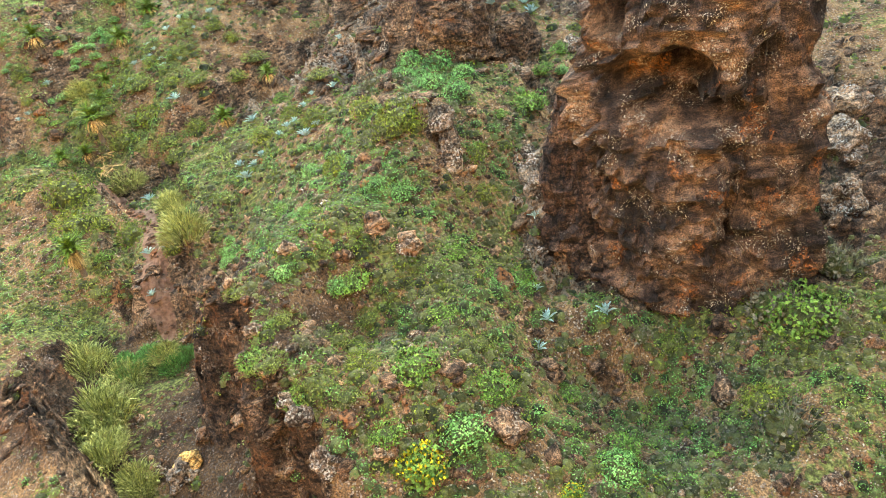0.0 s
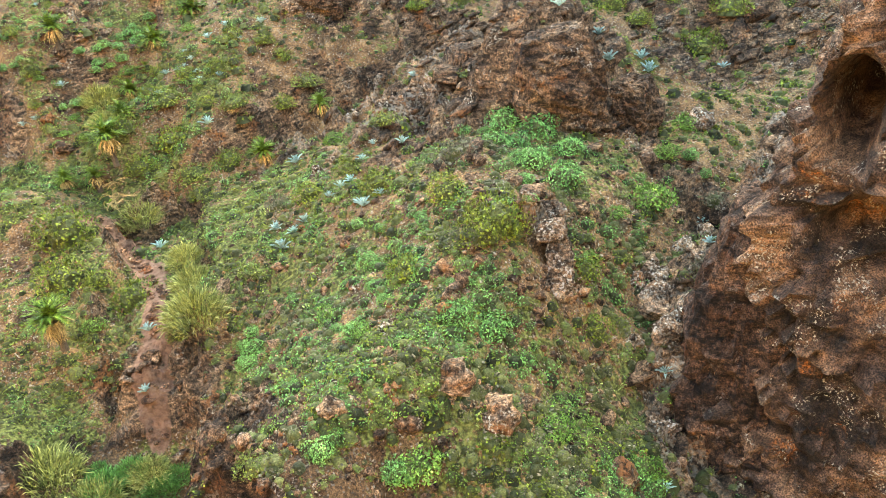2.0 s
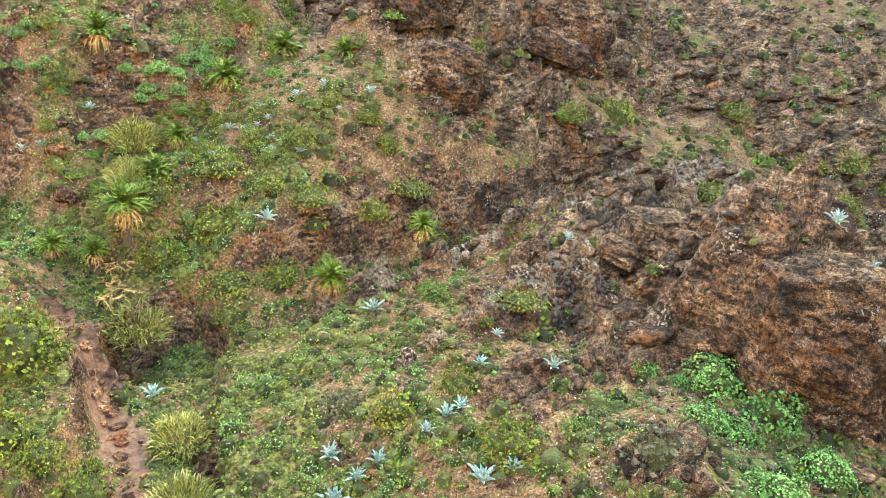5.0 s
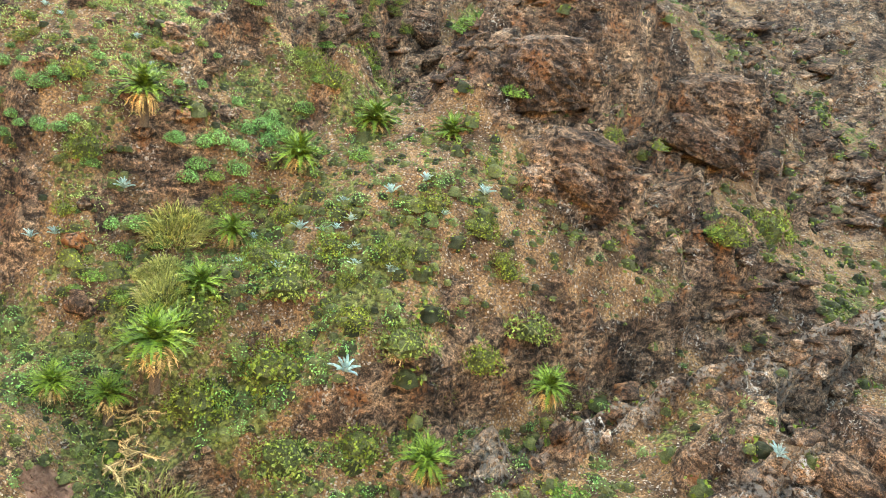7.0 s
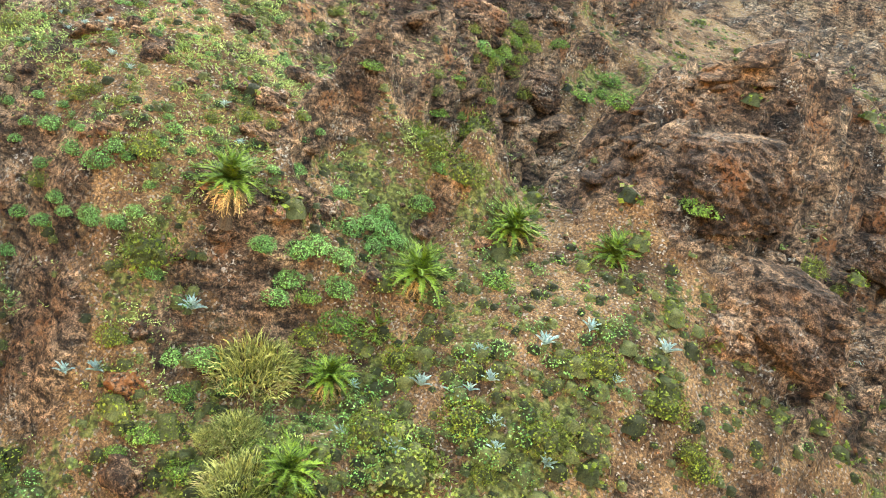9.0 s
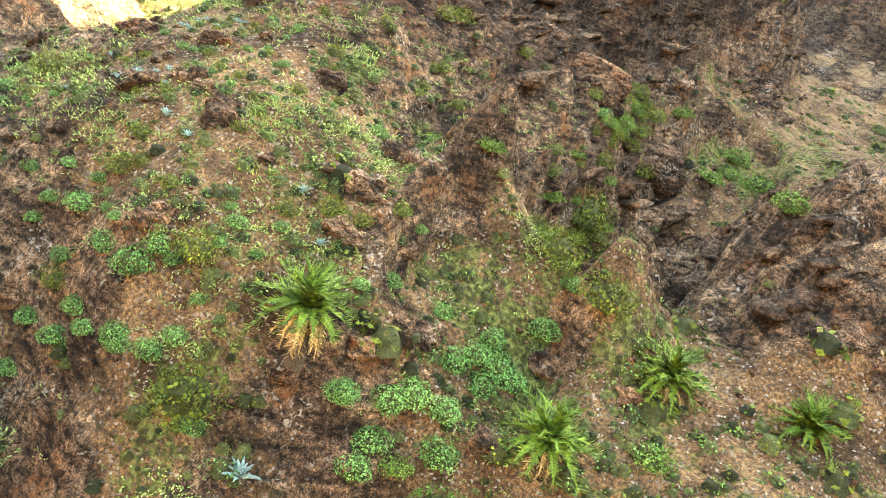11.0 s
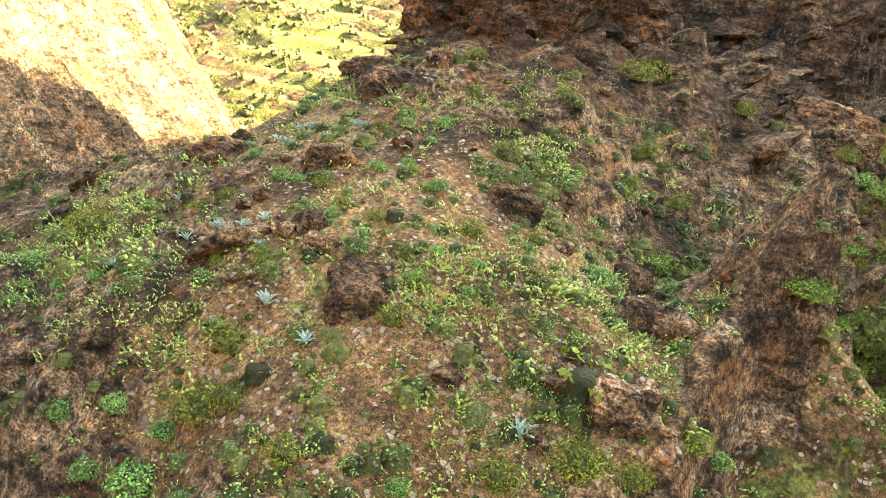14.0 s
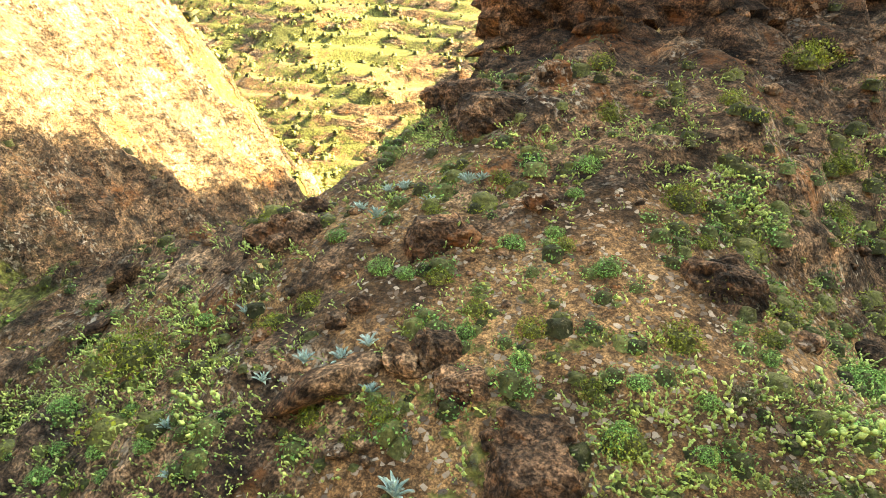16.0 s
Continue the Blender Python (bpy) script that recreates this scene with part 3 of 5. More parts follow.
# ---- building plants and stones ----
def mesh_of(name, verts, faces, mat, smooth=False):
    m = bpy.data.meshes.new(name)
    m.from_pydata([tuple(v) for v in verts], [], [tuple(f) for f in faces])
    m.materials.append(mat)
    if smooth:
        m.polygons.foreach_set("use_smooth", np.ones(len(m.polygons), bool))
    m.update()
    return m


def part(name, mesh, parent, label="", m=None):
    ob = new(name, mesh)
    ob.parent = parent
    if m is not None:
        ob.matrix_basis = m
    return tagged(ob, label)


def blades(rng, roots, ways, length, width, lift=0.0, droop=0.0):
    """Pointed leaves of four corners each: from roots along ways."""
    n = len(roots)
    ways = ways / np.linalg.norm(ways, axis=1, keepdims=True)
    side = np.cross(ways, rng.normal(size=(n, 3)))
    side /= np.linalg.norm(side, axis=1, keepdims=True) + 1e-9
    ln = length * rng.uniform(0.7, 1.3, (n, 1))
    wd = width * rng.uniform(0.7, 1.3, (n, 1))
    mid = roots + ways * ln * 0.5 + np.array([0, 0, lift]) * ln
    tip = roots + ways * ln + np.array([0, 0, lift - droop]) * ln
    v = np.stack([roots, mid + side * wd / 2, tip, mid - side * wd / 2], 1).reshape(-1, 3)
    f = np.arange(4 * n).reshape(-1, 4)
    return v, f


def merge(*pairs):
    vs, fs, k = [], [], 0
    for v, f in pairs:
        vs.append(v)
        fs += [tuple(int(i) + k for i in q) for q in f]
        k += len(v)
    return np.concatenate(vs), fs


def dome(rng, n, wide, tall, low=0.05, hollow=0.25):
    """Points and outward ways over an uneven, lumpy dome."""
    a = rng.uniform(0, 2 * math.pi, n)
    u = rng.uniform(low, 1, n)
    ring = np.sqrt(1 - u * u)
    lump = 1 + 0.10 * np.sin(3 * a + rng.uniform(0, 6)) + 0.10 * np.sin(5 * a + 4 * u + rng.uniform(0, 6))
    r = lump * (1 - hollow * rng.uniform(0, 1, n) ** 2)
    p = np.stack([wide * r * ring * np.cos(a), wide * r * ring * np.sin(a), tall * r * u], -1)
    w = np.stack([ring * np.cos(a) / wide, ring * np.sin(a) / wide, u / tall + 0.25], -1)
    return p, w / np.linalg.norm(w, axis=1, keepdims=True)


def tube(points, radii, sides=5):
    v, f = [], []
    for k, (p, r) in enumerate(zip(points, radii)):
        p = np.asarray(p, float)
        q = np.asarray(points[min(k + 1, len(points) - 1)], float) - np.asarray(points[max(k - 1, 0)], float)
        q /= np.linalg.norm(q) + 1e-9
        s = np.cross(q, (0.31, 0.77, 0.2) if abs(q[2]) > 0.7 else (0, 0, 1.0))
        s /= np.linalg.norm(s)
        t = np.cross(q, s)
        for j in range(sides):
            a = 2 * math.pi * j / sides
            v.append(p + r * (math.cos(a) * s + math.sin(a) * t))
            if k:
                b, c = (k - 1) * sides, k * sides
                f.append((b + j, b + (j + 1) % sides, c + (j + 1) % sides, c + j))
    f.append(tuple(range((len(points) - 1) * sides, len(points) * sides)))
    return np.array(v), f


def heart(rng, n, sides, rings, wide, tall):
    """The dense inside of n bushes: uneven closed domes, vertices (n, k, 3) and the faces of one."""
    k = rings * sides + 1
    v = np.zeros((n, k, 3))
    for r in range(rings):
        h = 0.5 * math.pi * r / rings
        a = 2 * math.pi * (np.arange(sides) + 0.5 * (r % 2)) / sides
        w = rng.uniform(0.8, 1.12, (n, sides))
        v[:, r * sides:(r + 1) * sides] = np.stack([wide * w * math.cos(h) * np.cos(a), wide * w * math.cos(h) * np.sin(a), tall * w * math.sin(h)], -1)
    v[:, -1, 2] = tall * rng.uniform(0.85, 1.05, n)
    v[:, :sides, 2] = -0.12
    f = []
    for r in range(rings - 1):
        for q in range(sides):
            a, b = r * sides + q, r * sides + (q + 1) % sides
            f += [(a, b, b + sides), (a, b + sides, a + sides)]
    top = (rings - 1) * sides
    f += [(top + q, top + (q + 1) % sides, k - 1) for q in range(sides)]
    return v, np.array(f)


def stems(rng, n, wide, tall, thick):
    """A closed core, coloured dark for the shade inside a bush, and the stems in it."""
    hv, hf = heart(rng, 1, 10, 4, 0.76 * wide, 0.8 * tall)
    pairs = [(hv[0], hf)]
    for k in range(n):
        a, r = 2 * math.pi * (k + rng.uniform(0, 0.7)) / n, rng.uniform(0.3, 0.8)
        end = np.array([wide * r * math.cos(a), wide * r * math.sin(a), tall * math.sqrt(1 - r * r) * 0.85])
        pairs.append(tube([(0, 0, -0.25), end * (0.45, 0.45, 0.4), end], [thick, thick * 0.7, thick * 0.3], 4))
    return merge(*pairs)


def scales(rng, p, ways, size):
    """Small leaf sprays that lie like scales on a bush, facing along ways."""
    n = len(p)
    ways = ways + rng.normal(size=(n, 3)) * 0.38
    ways /= np.linalg.norm(ways, axis=1, keepdims=True)
    a = np.cross(ways, rng.normal(size=(n, 3)))
    a /= np.linalg.norm(a, axis=1, keepdims=True) + 1e-9
    b = np.cross(ways, a)
    la, lb = size * rng.uniform(0.6, 1.3, (2, n, 1))
    lb = lb * 0.7
    v = np.stack([p - a * la, p + b * lb, p + a * la, p - b * lb], 1).reshape(-1, 3)
    return v, np.arange(4 * n).reshape(-1, 4)


def bush(rng, name, mat, wide, tall, body, body_size, tips, tip_long, tip_wide, hollow=0.18, upright=0.0):
    """A dense rounded bush: a body of leaf sprays and loose tips standing out of it."""
    p, w = dome(rng, body, wide, tall, 0.0, hollow)
    q, u = dome(rng, tips, wide, tall, 0.0, hollow)
    ways = u + rng.normal(size=q.shape) * 0.5 + (0, 0, upright)
    return mesh_of(name, *merge(scales(rng, p, w, body_size), blades(rng, q, ways, tip_long, tip_wide)), mat)


def shrub_meshes(kind, seed):
    """Foliage and stems of one shrub, about 1 m in half width."""
    rng = np.random.default_rng(seed)
    if kind == "spurge":
        return bush(rng, "spurge_foliage", SPURGE, 1.0, rng.uniform(0.8, 1.0), 720, 0.062, 300, 0.10, 0.045), mesh_of("spurge_stems", *stems(rng, 9, 0.95, 0.8, 0.05), TWIG_SHADE)
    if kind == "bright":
        return bush(rng, "herb_foliage", BRIGHT, 1.0, rng.uniform(0.5, 0.75), 460, 0.07, 380, 0.13, 0.055, 0.25), mesh_of("herb_stems", *stems(rng, 7, 0.8, 0.55, 0.03), TWIG_SHADE)
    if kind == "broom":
        return bush(rng, "broom_twigs", OLIVE, 1.0, rng.uniform(0.8, 1.0), 360, 0.065, 480, 0.15, 0.03, 0.22, 0.35), mesh_of("broom_stems", *stems(rng, 8, 0.8, 0.8, 0.04), TWIG_SHADE)
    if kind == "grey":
        return bush(rng, "dry_twigs", GREYISH, 1.0, rng.uniform(0.65, 0.9), 160, 0.10, 460, 0.26, 0.03, 0.5, 0.3), mesh_of("dry_stems", *stems(rng, 10, 0.85, 0.75, 0.035), TWIG_SHADE)
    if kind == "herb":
        return bush(rng, "low_foliage", HERB, 1.0, rng.uniform(0.4, 0.65), 420, 0.055, 420, 0.13, 0.032, 0.3, 0.2), mesh_of("low_stems", *stems(rng, 6, 0.8, 0.5, 0.03), TWIG_SHADE)
    if kind == "yellow":
        q, u = dome(rng, 260, 1.05, 0.95, 0.2, 0.15)
        return bush(rng, "leaves", BRIGHT, 1.0, 0.9, 320, 0.12, 300, 0.17, 0.09, 0.3), mesh_of("flower_heads", *blades(rng, q, u + rng.normal(size=q.shape) * 0.8, 0.13, 0.12), FLOWER)


def agave_leaf(seed):
    """One thick channelled leaf with a pointed tip, along +x, 1 m long."""
    rng = np.random.default_rng(seed)
    v, f = [], []
    for s, w, rise in ((0.0, 0.07, 0.0), (0.3, 0.115, 0.13), (0.65, 0.085, 0.25), (0.9, 0.03, 0.26)):
        for yy, zz in ((-w, 0.05), (0.0, -0.01), (w, 0.05), (0.0, -0.055)):
            v.append((s, yy, rise + zz))
    for k in range(3):
        for j in range(4):
            f.append((4 * k + j, 4 * k + (j + 1) % 4, 4 * k + 4 + (j + 1) % 4, 4 * k + 4 + j))
    v.append((1.0, 0.0, 0.24))
    f += [(12 + j, 12 + (j + 1) % 4, 16) for j in range(4)]
    return mesh_of("agave_leaf", v, f, AGAVE_SKIN)


def frond_mesh(seed, mat, name, droop, width, ribbon=0.085):
    """A feather leaf along +x: an arching midrib and two rows of leaflets."""
    rng = np.random.default_rng(seed)
    t = np.linspace(0, 1, 8)
    rib = np.stack([t - 0.12 * droop * t**3, 0 * t, 0.32 * t - droop * t**2.2], -1)
    rib_part = tube(rib, 0.014 * (1.15 - t), 3)
    wide = ribbon * np.sin(math.pi * np.clip(t, 0.04, 0.97) ** 0.75) + 0.008
    strip = np.concatenate([rib + np.stack([0 * t, side * wide, 0.35 * wide], -1) for side in (-1, 1)] + [rib])
    faces = [(16 + k, 17 + k, 1 + k, k) for k in range(7)] + [(17 + k, 16 + k, 8 + k, 9 + k) for k in range(7)]
    roots, ways = [], []
    for s in np.linspace(0.14, 1, 24):
        p = np.array([np.interp(s, t, rib[:, k]) for k in range(3)])
        for side in (-1, 1):
            roots.append(p)
            ways.append((0.75, side * (1.0 - 0.35 * s), 0.22 - 0.45 * rng.uniform() - 0.3 * droop * s))
    v, f = blades(rng, np.array(roots), np.array(ways), width, 0.035)
    return mesh_of(name, *merge(rib_part, (strip, faces), (v, f)), mat)


def sheet_of(name, verts, faces, mat):
    """A large mesh from arrays, all faces with as many corners."""
    mesh, k = bpy.data.meshes.new(name), faces.shape[1]
    mesh.vertices.add(len(verts))
    mesh.vertices.foreach_set("co", verts.astype(np.float32).ravel())
    mesh.loops.add(faces.size)
    mesh.loops.foreach_set("vertex_index", faces.astype(np.int32).ravel())
    mesh.polygons.add(len(faces))
    mesh.polygons.foreach_set("loop_start", np.arange(0, faces.size, k, dtype=np.int32))
    mesh.update(calc_edges=True)
    mesh.materials.append(mat)
    return mesh


def thicket(name, mat, spots, sizes, sprays, tips, leaf, width, tall, upright, seed, label, category):
    """A mass of small plants of one kind: on each spot a core darkened for shade, with leaf sprays and tips round it.
    """
    rng = np.random.default_rng(seed)
    n = len(spots)
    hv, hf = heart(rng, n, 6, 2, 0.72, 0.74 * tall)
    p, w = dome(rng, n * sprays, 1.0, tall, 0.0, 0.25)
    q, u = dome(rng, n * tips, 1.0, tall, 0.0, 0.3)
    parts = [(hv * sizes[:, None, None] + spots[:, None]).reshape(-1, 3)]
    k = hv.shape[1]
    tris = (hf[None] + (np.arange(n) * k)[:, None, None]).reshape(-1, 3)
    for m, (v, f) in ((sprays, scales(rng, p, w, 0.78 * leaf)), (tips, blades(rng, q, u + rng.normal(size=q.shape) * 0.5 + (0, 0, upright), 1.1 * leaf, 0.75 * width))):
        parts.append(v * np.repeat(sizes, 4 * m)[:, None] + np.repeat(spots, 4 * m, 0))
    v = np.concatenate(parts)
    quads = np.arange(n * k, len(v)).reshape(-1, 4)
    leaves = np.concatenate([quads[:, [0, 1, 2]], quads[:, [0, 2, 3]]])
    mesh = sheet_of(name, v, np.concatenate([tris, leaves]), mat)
    mesh.materials.append(TWIG_SHADE)
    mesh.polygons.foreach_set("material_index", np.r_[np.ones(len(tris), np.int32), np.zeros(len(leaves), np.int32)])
    return tagged(new(name, mesh), label, category, kind="stuff")


def stone_mesh(seed, mat, squash=(1.0, 0.8, 0.6), detail=2, rough=0.35):
    bm = bmesh.new()
    bmesh.ops.create_icosphere(bm, subdivisions=detail, radius=1.0)
    off = Vector((seed * 3.7, seed * 1.3, seed * 7.1))
    for v in bm.verts:
        d = noise.fractal(v.co * 0.9 + off, 1.0, 2.0, 4)
        chip = noise.cell(v.co * 1.6 + off)
        v.co *= 1 + rough * d + 0.18 * (chip - 0.5)
        v.co = Vector((v.co.x * squash[0], v.co.y * squash[1], v.co.z * squash[2]))
    mesh = bpy.data.meshes.new("stone")
    bm.to_mesh(mesh)
    bm.free()
    mesh.materials.append(mat)
    return mesh
# where single plants stand: (x, y, crown height, frond length, trunk length) and (x, y, size)
PALMS = [
    (-54.8, 61.2, 16.8, 1.8, 2.4), (-64.0, 86.4, 23.5, 1.9, 2.6), (-48.3, 91.1, 19.1, 1.45, 1.4), (-66.4, 103.9, 30.0, 1.75, 2.0),
    (-57.5, 111.4, 32.6, 1.4, 1.0), (-75.3, 97.7, 33.7, 1.6, 1.8), (-63.6, 110.1, 32.3, 1.6, 1.6), (-65.2, 91.7, 24.4, 1.45, 1.8),
    (-43.5, 98.8, 21.9, 1.25, 1.2), (-69.3, 84.0, 19.7, 1.2, 1.4), (-66.3, 85.2, 19.5, 1.1, 1.2), (-67.1, 101.6, 26.6, 1.35, 1.0), (-67.3, 97.5, 25.6, 1.2, 1.0),
]
ALL_OUTCROP = [
    (-14.7, 87.4, 4.61, 3.86, 18),
    (-24.7, 98.8, 3.7, 2.57, 37),
    (-8.4, 92.4, 3.28, 2.63, -18),
    (-48.2, 114.2, 4.1, 2.7, 24),
    (-53.4, 119.5, 4.2, 2.25, 52),
    (-40.5, 135.6, 5.72, 3.84, 28),
    (-78.9, 133.3, 1.85, 1.31, 15),
    (-73.8, 139.8, 2.21, 1.49, 23),
    (-85.6, 102.2, 0.9, 0.6, 47),
    (-79.8, 108.1, 0.8, 0.7, 58),
    (-78.7, 104.3, 0.9, 0.45, 31),
    (-83.1, 96.9, 0.6, 0.4, 33),
    (-93.8, 112.4, 1.33, 0.72, 54),
    (-91.2, 106.4, 0.83, 0.51, 48),
    (-84.6, 108.5, 0.8, 0.57, 37),
    (-81.7, 112.3, 0.83, 0.68, 59),
    (-91.1, 106.5, 0.61, 0.45, 42),
    (-95.6, 113.5, 0.91, 0.73, 39),
    (-88.7, 103.4, 0.48, 0.42, 52),
    (-85.9, 102.9, 0.46, 0.32, 63),
    (-95.8, 106.1, 0.68, 0.57, 53),
    (-84.7, 108.5, 0.43, 0.4, 19),
    (-87.8, 103.0, 0.57, 0.25, 40),
    (-92.7, 114.3, 0.56, 0.5, 53),
]
SPURGE_NEAR = [
    (-1.4, 36.1, 1.67), (-10.6, 34.5, 1.66), (-21.1, 46.7, 0.97), (-24.6, 45.6, 0.91), (-37.6, 60.5, 1), (-16.9, 56.8, 1.4), (-26.2, 57.2, 1.21),
    (-19.0, 56.7, 1.18), (-37.8, 62.2, 1.15), (-28.3, 58.4, 0.58), (-38.7, 62.5, 0.77), (-38.4, 63.7, 0.7), (-24.9, 59.7, 0.56), (-19.8, 59.2, 0.41),
    (-18.1, 59.5, 0.55), (-26.5, 61.9, 0.52), (-34.6, 64.9, 0.65), (-27.7, 65.3, 1.02), (-14.8, 64.7, 0.54), (-27.5, 68.7, 0.59), (-23.7, 67.7, 0.59),
    (-17.2, 66.2, 0.97), (-30.2, 70.6, 0.71), (-25.1, 72.2, 0.45),
]
SPURGE_MIDDLE = [
    (-16.2, 72.4, 0.8), (-13.3, 74.2, 1.72), (-15.9, 75.6, 1.45), (-17.1, 75.8, 1.12), (-19.7, 79.8, 1.53), (-17.7, 80.2, 1.2), (-13.1, 80.2, 1.38),
    (-23.4, 84.2, 0.94), (-21.2, 83.9, 0.73), (-1.4, 85.0, 0.8), (-16.3, 83.1, 2.2), (-19.3, 84.3, 1.93), (-15.9, 85.5, 1.05), (-2.5, 86.0, 0.83),
    (-86.0, 93.2, 0.61), (-74.7, 93.9, 0.77), (-82.9, 94.2, 0.54), (-86.5, 94.3, 0.62), (-84.2, 93.8, 0.62), (-81.2, 94.5, 0.55), (-84.0, 94.6, 0.63),
    (-71.5, 95.2, 0.77), (-86.5, 95.5, 0.48), (-89.4, 96.1, 0.42),
]
SPURGE_FAR = [
    (-81.6, 94.6, 0.63), (-73.1, 94.9, 0.94), (-77.3, 94.8, 0.63), (-80.0, 94.9, 0.63), (-84.4, 95.9, 0.71), (-89.2, 96.6, 0.43), (-87.6, 96.9, 0.72),
    (-82.5, 95.8, 0.87), (-84.4, 96.2, 0.33), (-79.6, 95.7, 0.56), (-91.4, 97.1, 0.47), (-85.6, 96.8, 0.33), (-89.5, 97.6, 0.37), (-82.1, 96.5, 0.58),
    (-81.4, 96.6, 0.42), (-87.8, 97.9, 0.4), (-79.9, 96.9, 0.42), (-81.2, 97.1, 0.42), (-96.9, 98.5, 0.33), (-94.7, 99.0, 0.25), (-97.3, 99.2, 0.27),
    (-80.7, 98.3, 0.35), (-95.6, 99.4, 0.32),
]
SPURGE_HILL = [
    (-93.9, 99.6, 0.25), (-80.8, 99.2, 0.5), (-81.4, 99.3, 0.32), (-98.3, 99.9, 0.4), (-79.5, 99.3, 0.31), (-95.6, 100.3, 0.28), (-71.9, 98.4, 0.78),
    (-79.5, 100.5, 0.37), (-72.1, 99.6, 0.88), (-73.6, 98.8, 0.71), (-73.5, 98.9, 0.63), (-96.0, 102.8, 0.3), (-84.6, 103.5, 0.35), (-72.2, 100.4, 0.82),
    (-87.1, 104.0, 0.25), (-83.3, 104.1, 0.25), (-88.5, 104.0, 0.25), (-84.9, 104.7, 0.25), (-69.8, 101.2, 0.92), (-83.7, 105.1, 0.25), (-91.0, 105.0, 0.27),
    (-71.7, 101.2, 0.85), (-75.7, 101.6, 0.42),
]
SPURGE_BACK = [
    (-91.8, 105.0, 0.36), (-86.9, 107.1, 0.33), (-70.5, 102.0, 0.87), (-75.6, 103.9, 0.59), (-89.4, 107.1, 0.36), (-94.1, 105.8, 0.33), (-88.6, 107.7, 0.26),
    (-83.2, 107.1, 0.25), (-73.6, 105.9, 0.55), (-89.0, 109.4, 0.25), (-76.8, 105.6, 0.34), (-76.3, 106.6, 0.4), (-72.0, 105.2, 0.8), (-81.7, 109.3, 0.53),
    (-70.5, 105.7, 0.81), (-71.4, 106.1, 0.82), (-89.4, 110.8, 0.39), (-69.7, 106.9, 0.92), (-70.6, 106.8, 0.93), (-71.3, 107.4, 0.67), (-69.7, 109.4, 0.85),
    (-69.5, 110.9, 0.68), (-77.2, 131.5, 0.74),
]
ALL_SPURGE = SPURGE_NEAR + SPURGE_MIDDLE + SPURGE_FAR + SPURGE_HILL + SPURGE_BACK
GREEN_BUSH_NEAR = [
    (-15.3, 33.9, 1.34), (-1.0, 39.6, 1.52), (-21.9, 36.0, 1.18), (-13.8, 38.3, 1.85), (-4.6, 43.1, 1.23), (-9.1, 38.8, 1.68), (-24.8, 38.0, 1.36),
    (-12.8, 44.4, 1.29), (-20.2, 47.4, 1.74), (14.4, 50.9, 3.2), (-7.6, 53.4, 1.33), (-12.8, 52.3, 1.35), (-25.6, 57.0, 0.97), (-29.7, 60.7, 1.04),
    (-35.1, 66.0, 0.66), (-53.9, 64.2, 1.15), (-11.5, 68.1, 1.03), (-9.2, 73.5, 1), (-6.5, 77.8, 2.3), (-4.6, 84.9, 1.25), (-2.2, 93.2, 1.59),
    (-73.6, 89.8, 0.56),
]
GREEN_BUSH_MIDDLE = [
    (-39.7, 91.8, 1.33), (-70.2, 90.7, 0.84), (-73.1, 90.9, 0.87), (-73.2, 93.3, 0.76), (-68.8, 100.4, 1.23), (-70.8, 99.8, 0.72), (-62.4, 106.2, 0.93),
    (-81.7, 115.1, 0.6), (-14.7, 131.6, 1.26), (-35.8, 119.7, 1.34), (-76.1, 111.0, 0.83), (-55.3, 116.7, 0.72), (-53.9, 115.3, 1.39), (-76.1, 122.5, 1.02),
    (-62.6, 125.4, 1.19), (-76.2, 125.7, 0.74), (-66.0, 148.0, 1.8), (-68.9, 147.4, 1.2), (-69.9, 143.6, 1.29), (-69.4, 150.5, 1.4), (-74.5, 145.8, 0.98),
]
ALL_GREEN_BUSH = GREEN_BUSH_NEAR + GREEN_BUSH_MIDDLE
FLOWERING_PLACES = [
    (-4.3, 32.9, 0.91), (-13.1, 32.4, 1.69), (12.1, 58.6, 1.33),
]
ALL_FLOWERING = FLOWERING_PLACES
BROOM_NEAR = [
    (9.7, 43.2, 1.72), (-17.6, 38.5, 1.22), (-10.7, 62.3, 1.41), (-23.4, 61.4, 1.51), (-11.5, 66.5, 1.5), (-17.9, 62.3, 1.8), (-16.1, 64.1, 1.46),
    (-44.6, 63.0, 1.15), (-17.3, 63.9, 2.38), (-58.6, 67.8, 2.58), (-55.5, 68.3, 1.28), (-21.8, 68.8, 1.67), (-52.8, 68.8, 2.43), (-29.4, 75.0, 1.79),
    (-62.3, 73.7, 3.15), (-36.9, 76.7, 1.6), (-34.0, 79.7, 1.39), (-62.2, 87.8, 1.91), (-52.6, 90.6, 1.72), (-59.1, 91.4, 2.33), (-64.5, 90.5, 1.98),
    (-76.8, 92.1, 0.83), (-43.7, 102.9, 1.25), (-85.9, 94.9, 0.72), (-55.8, 94.8, 1.18),
]
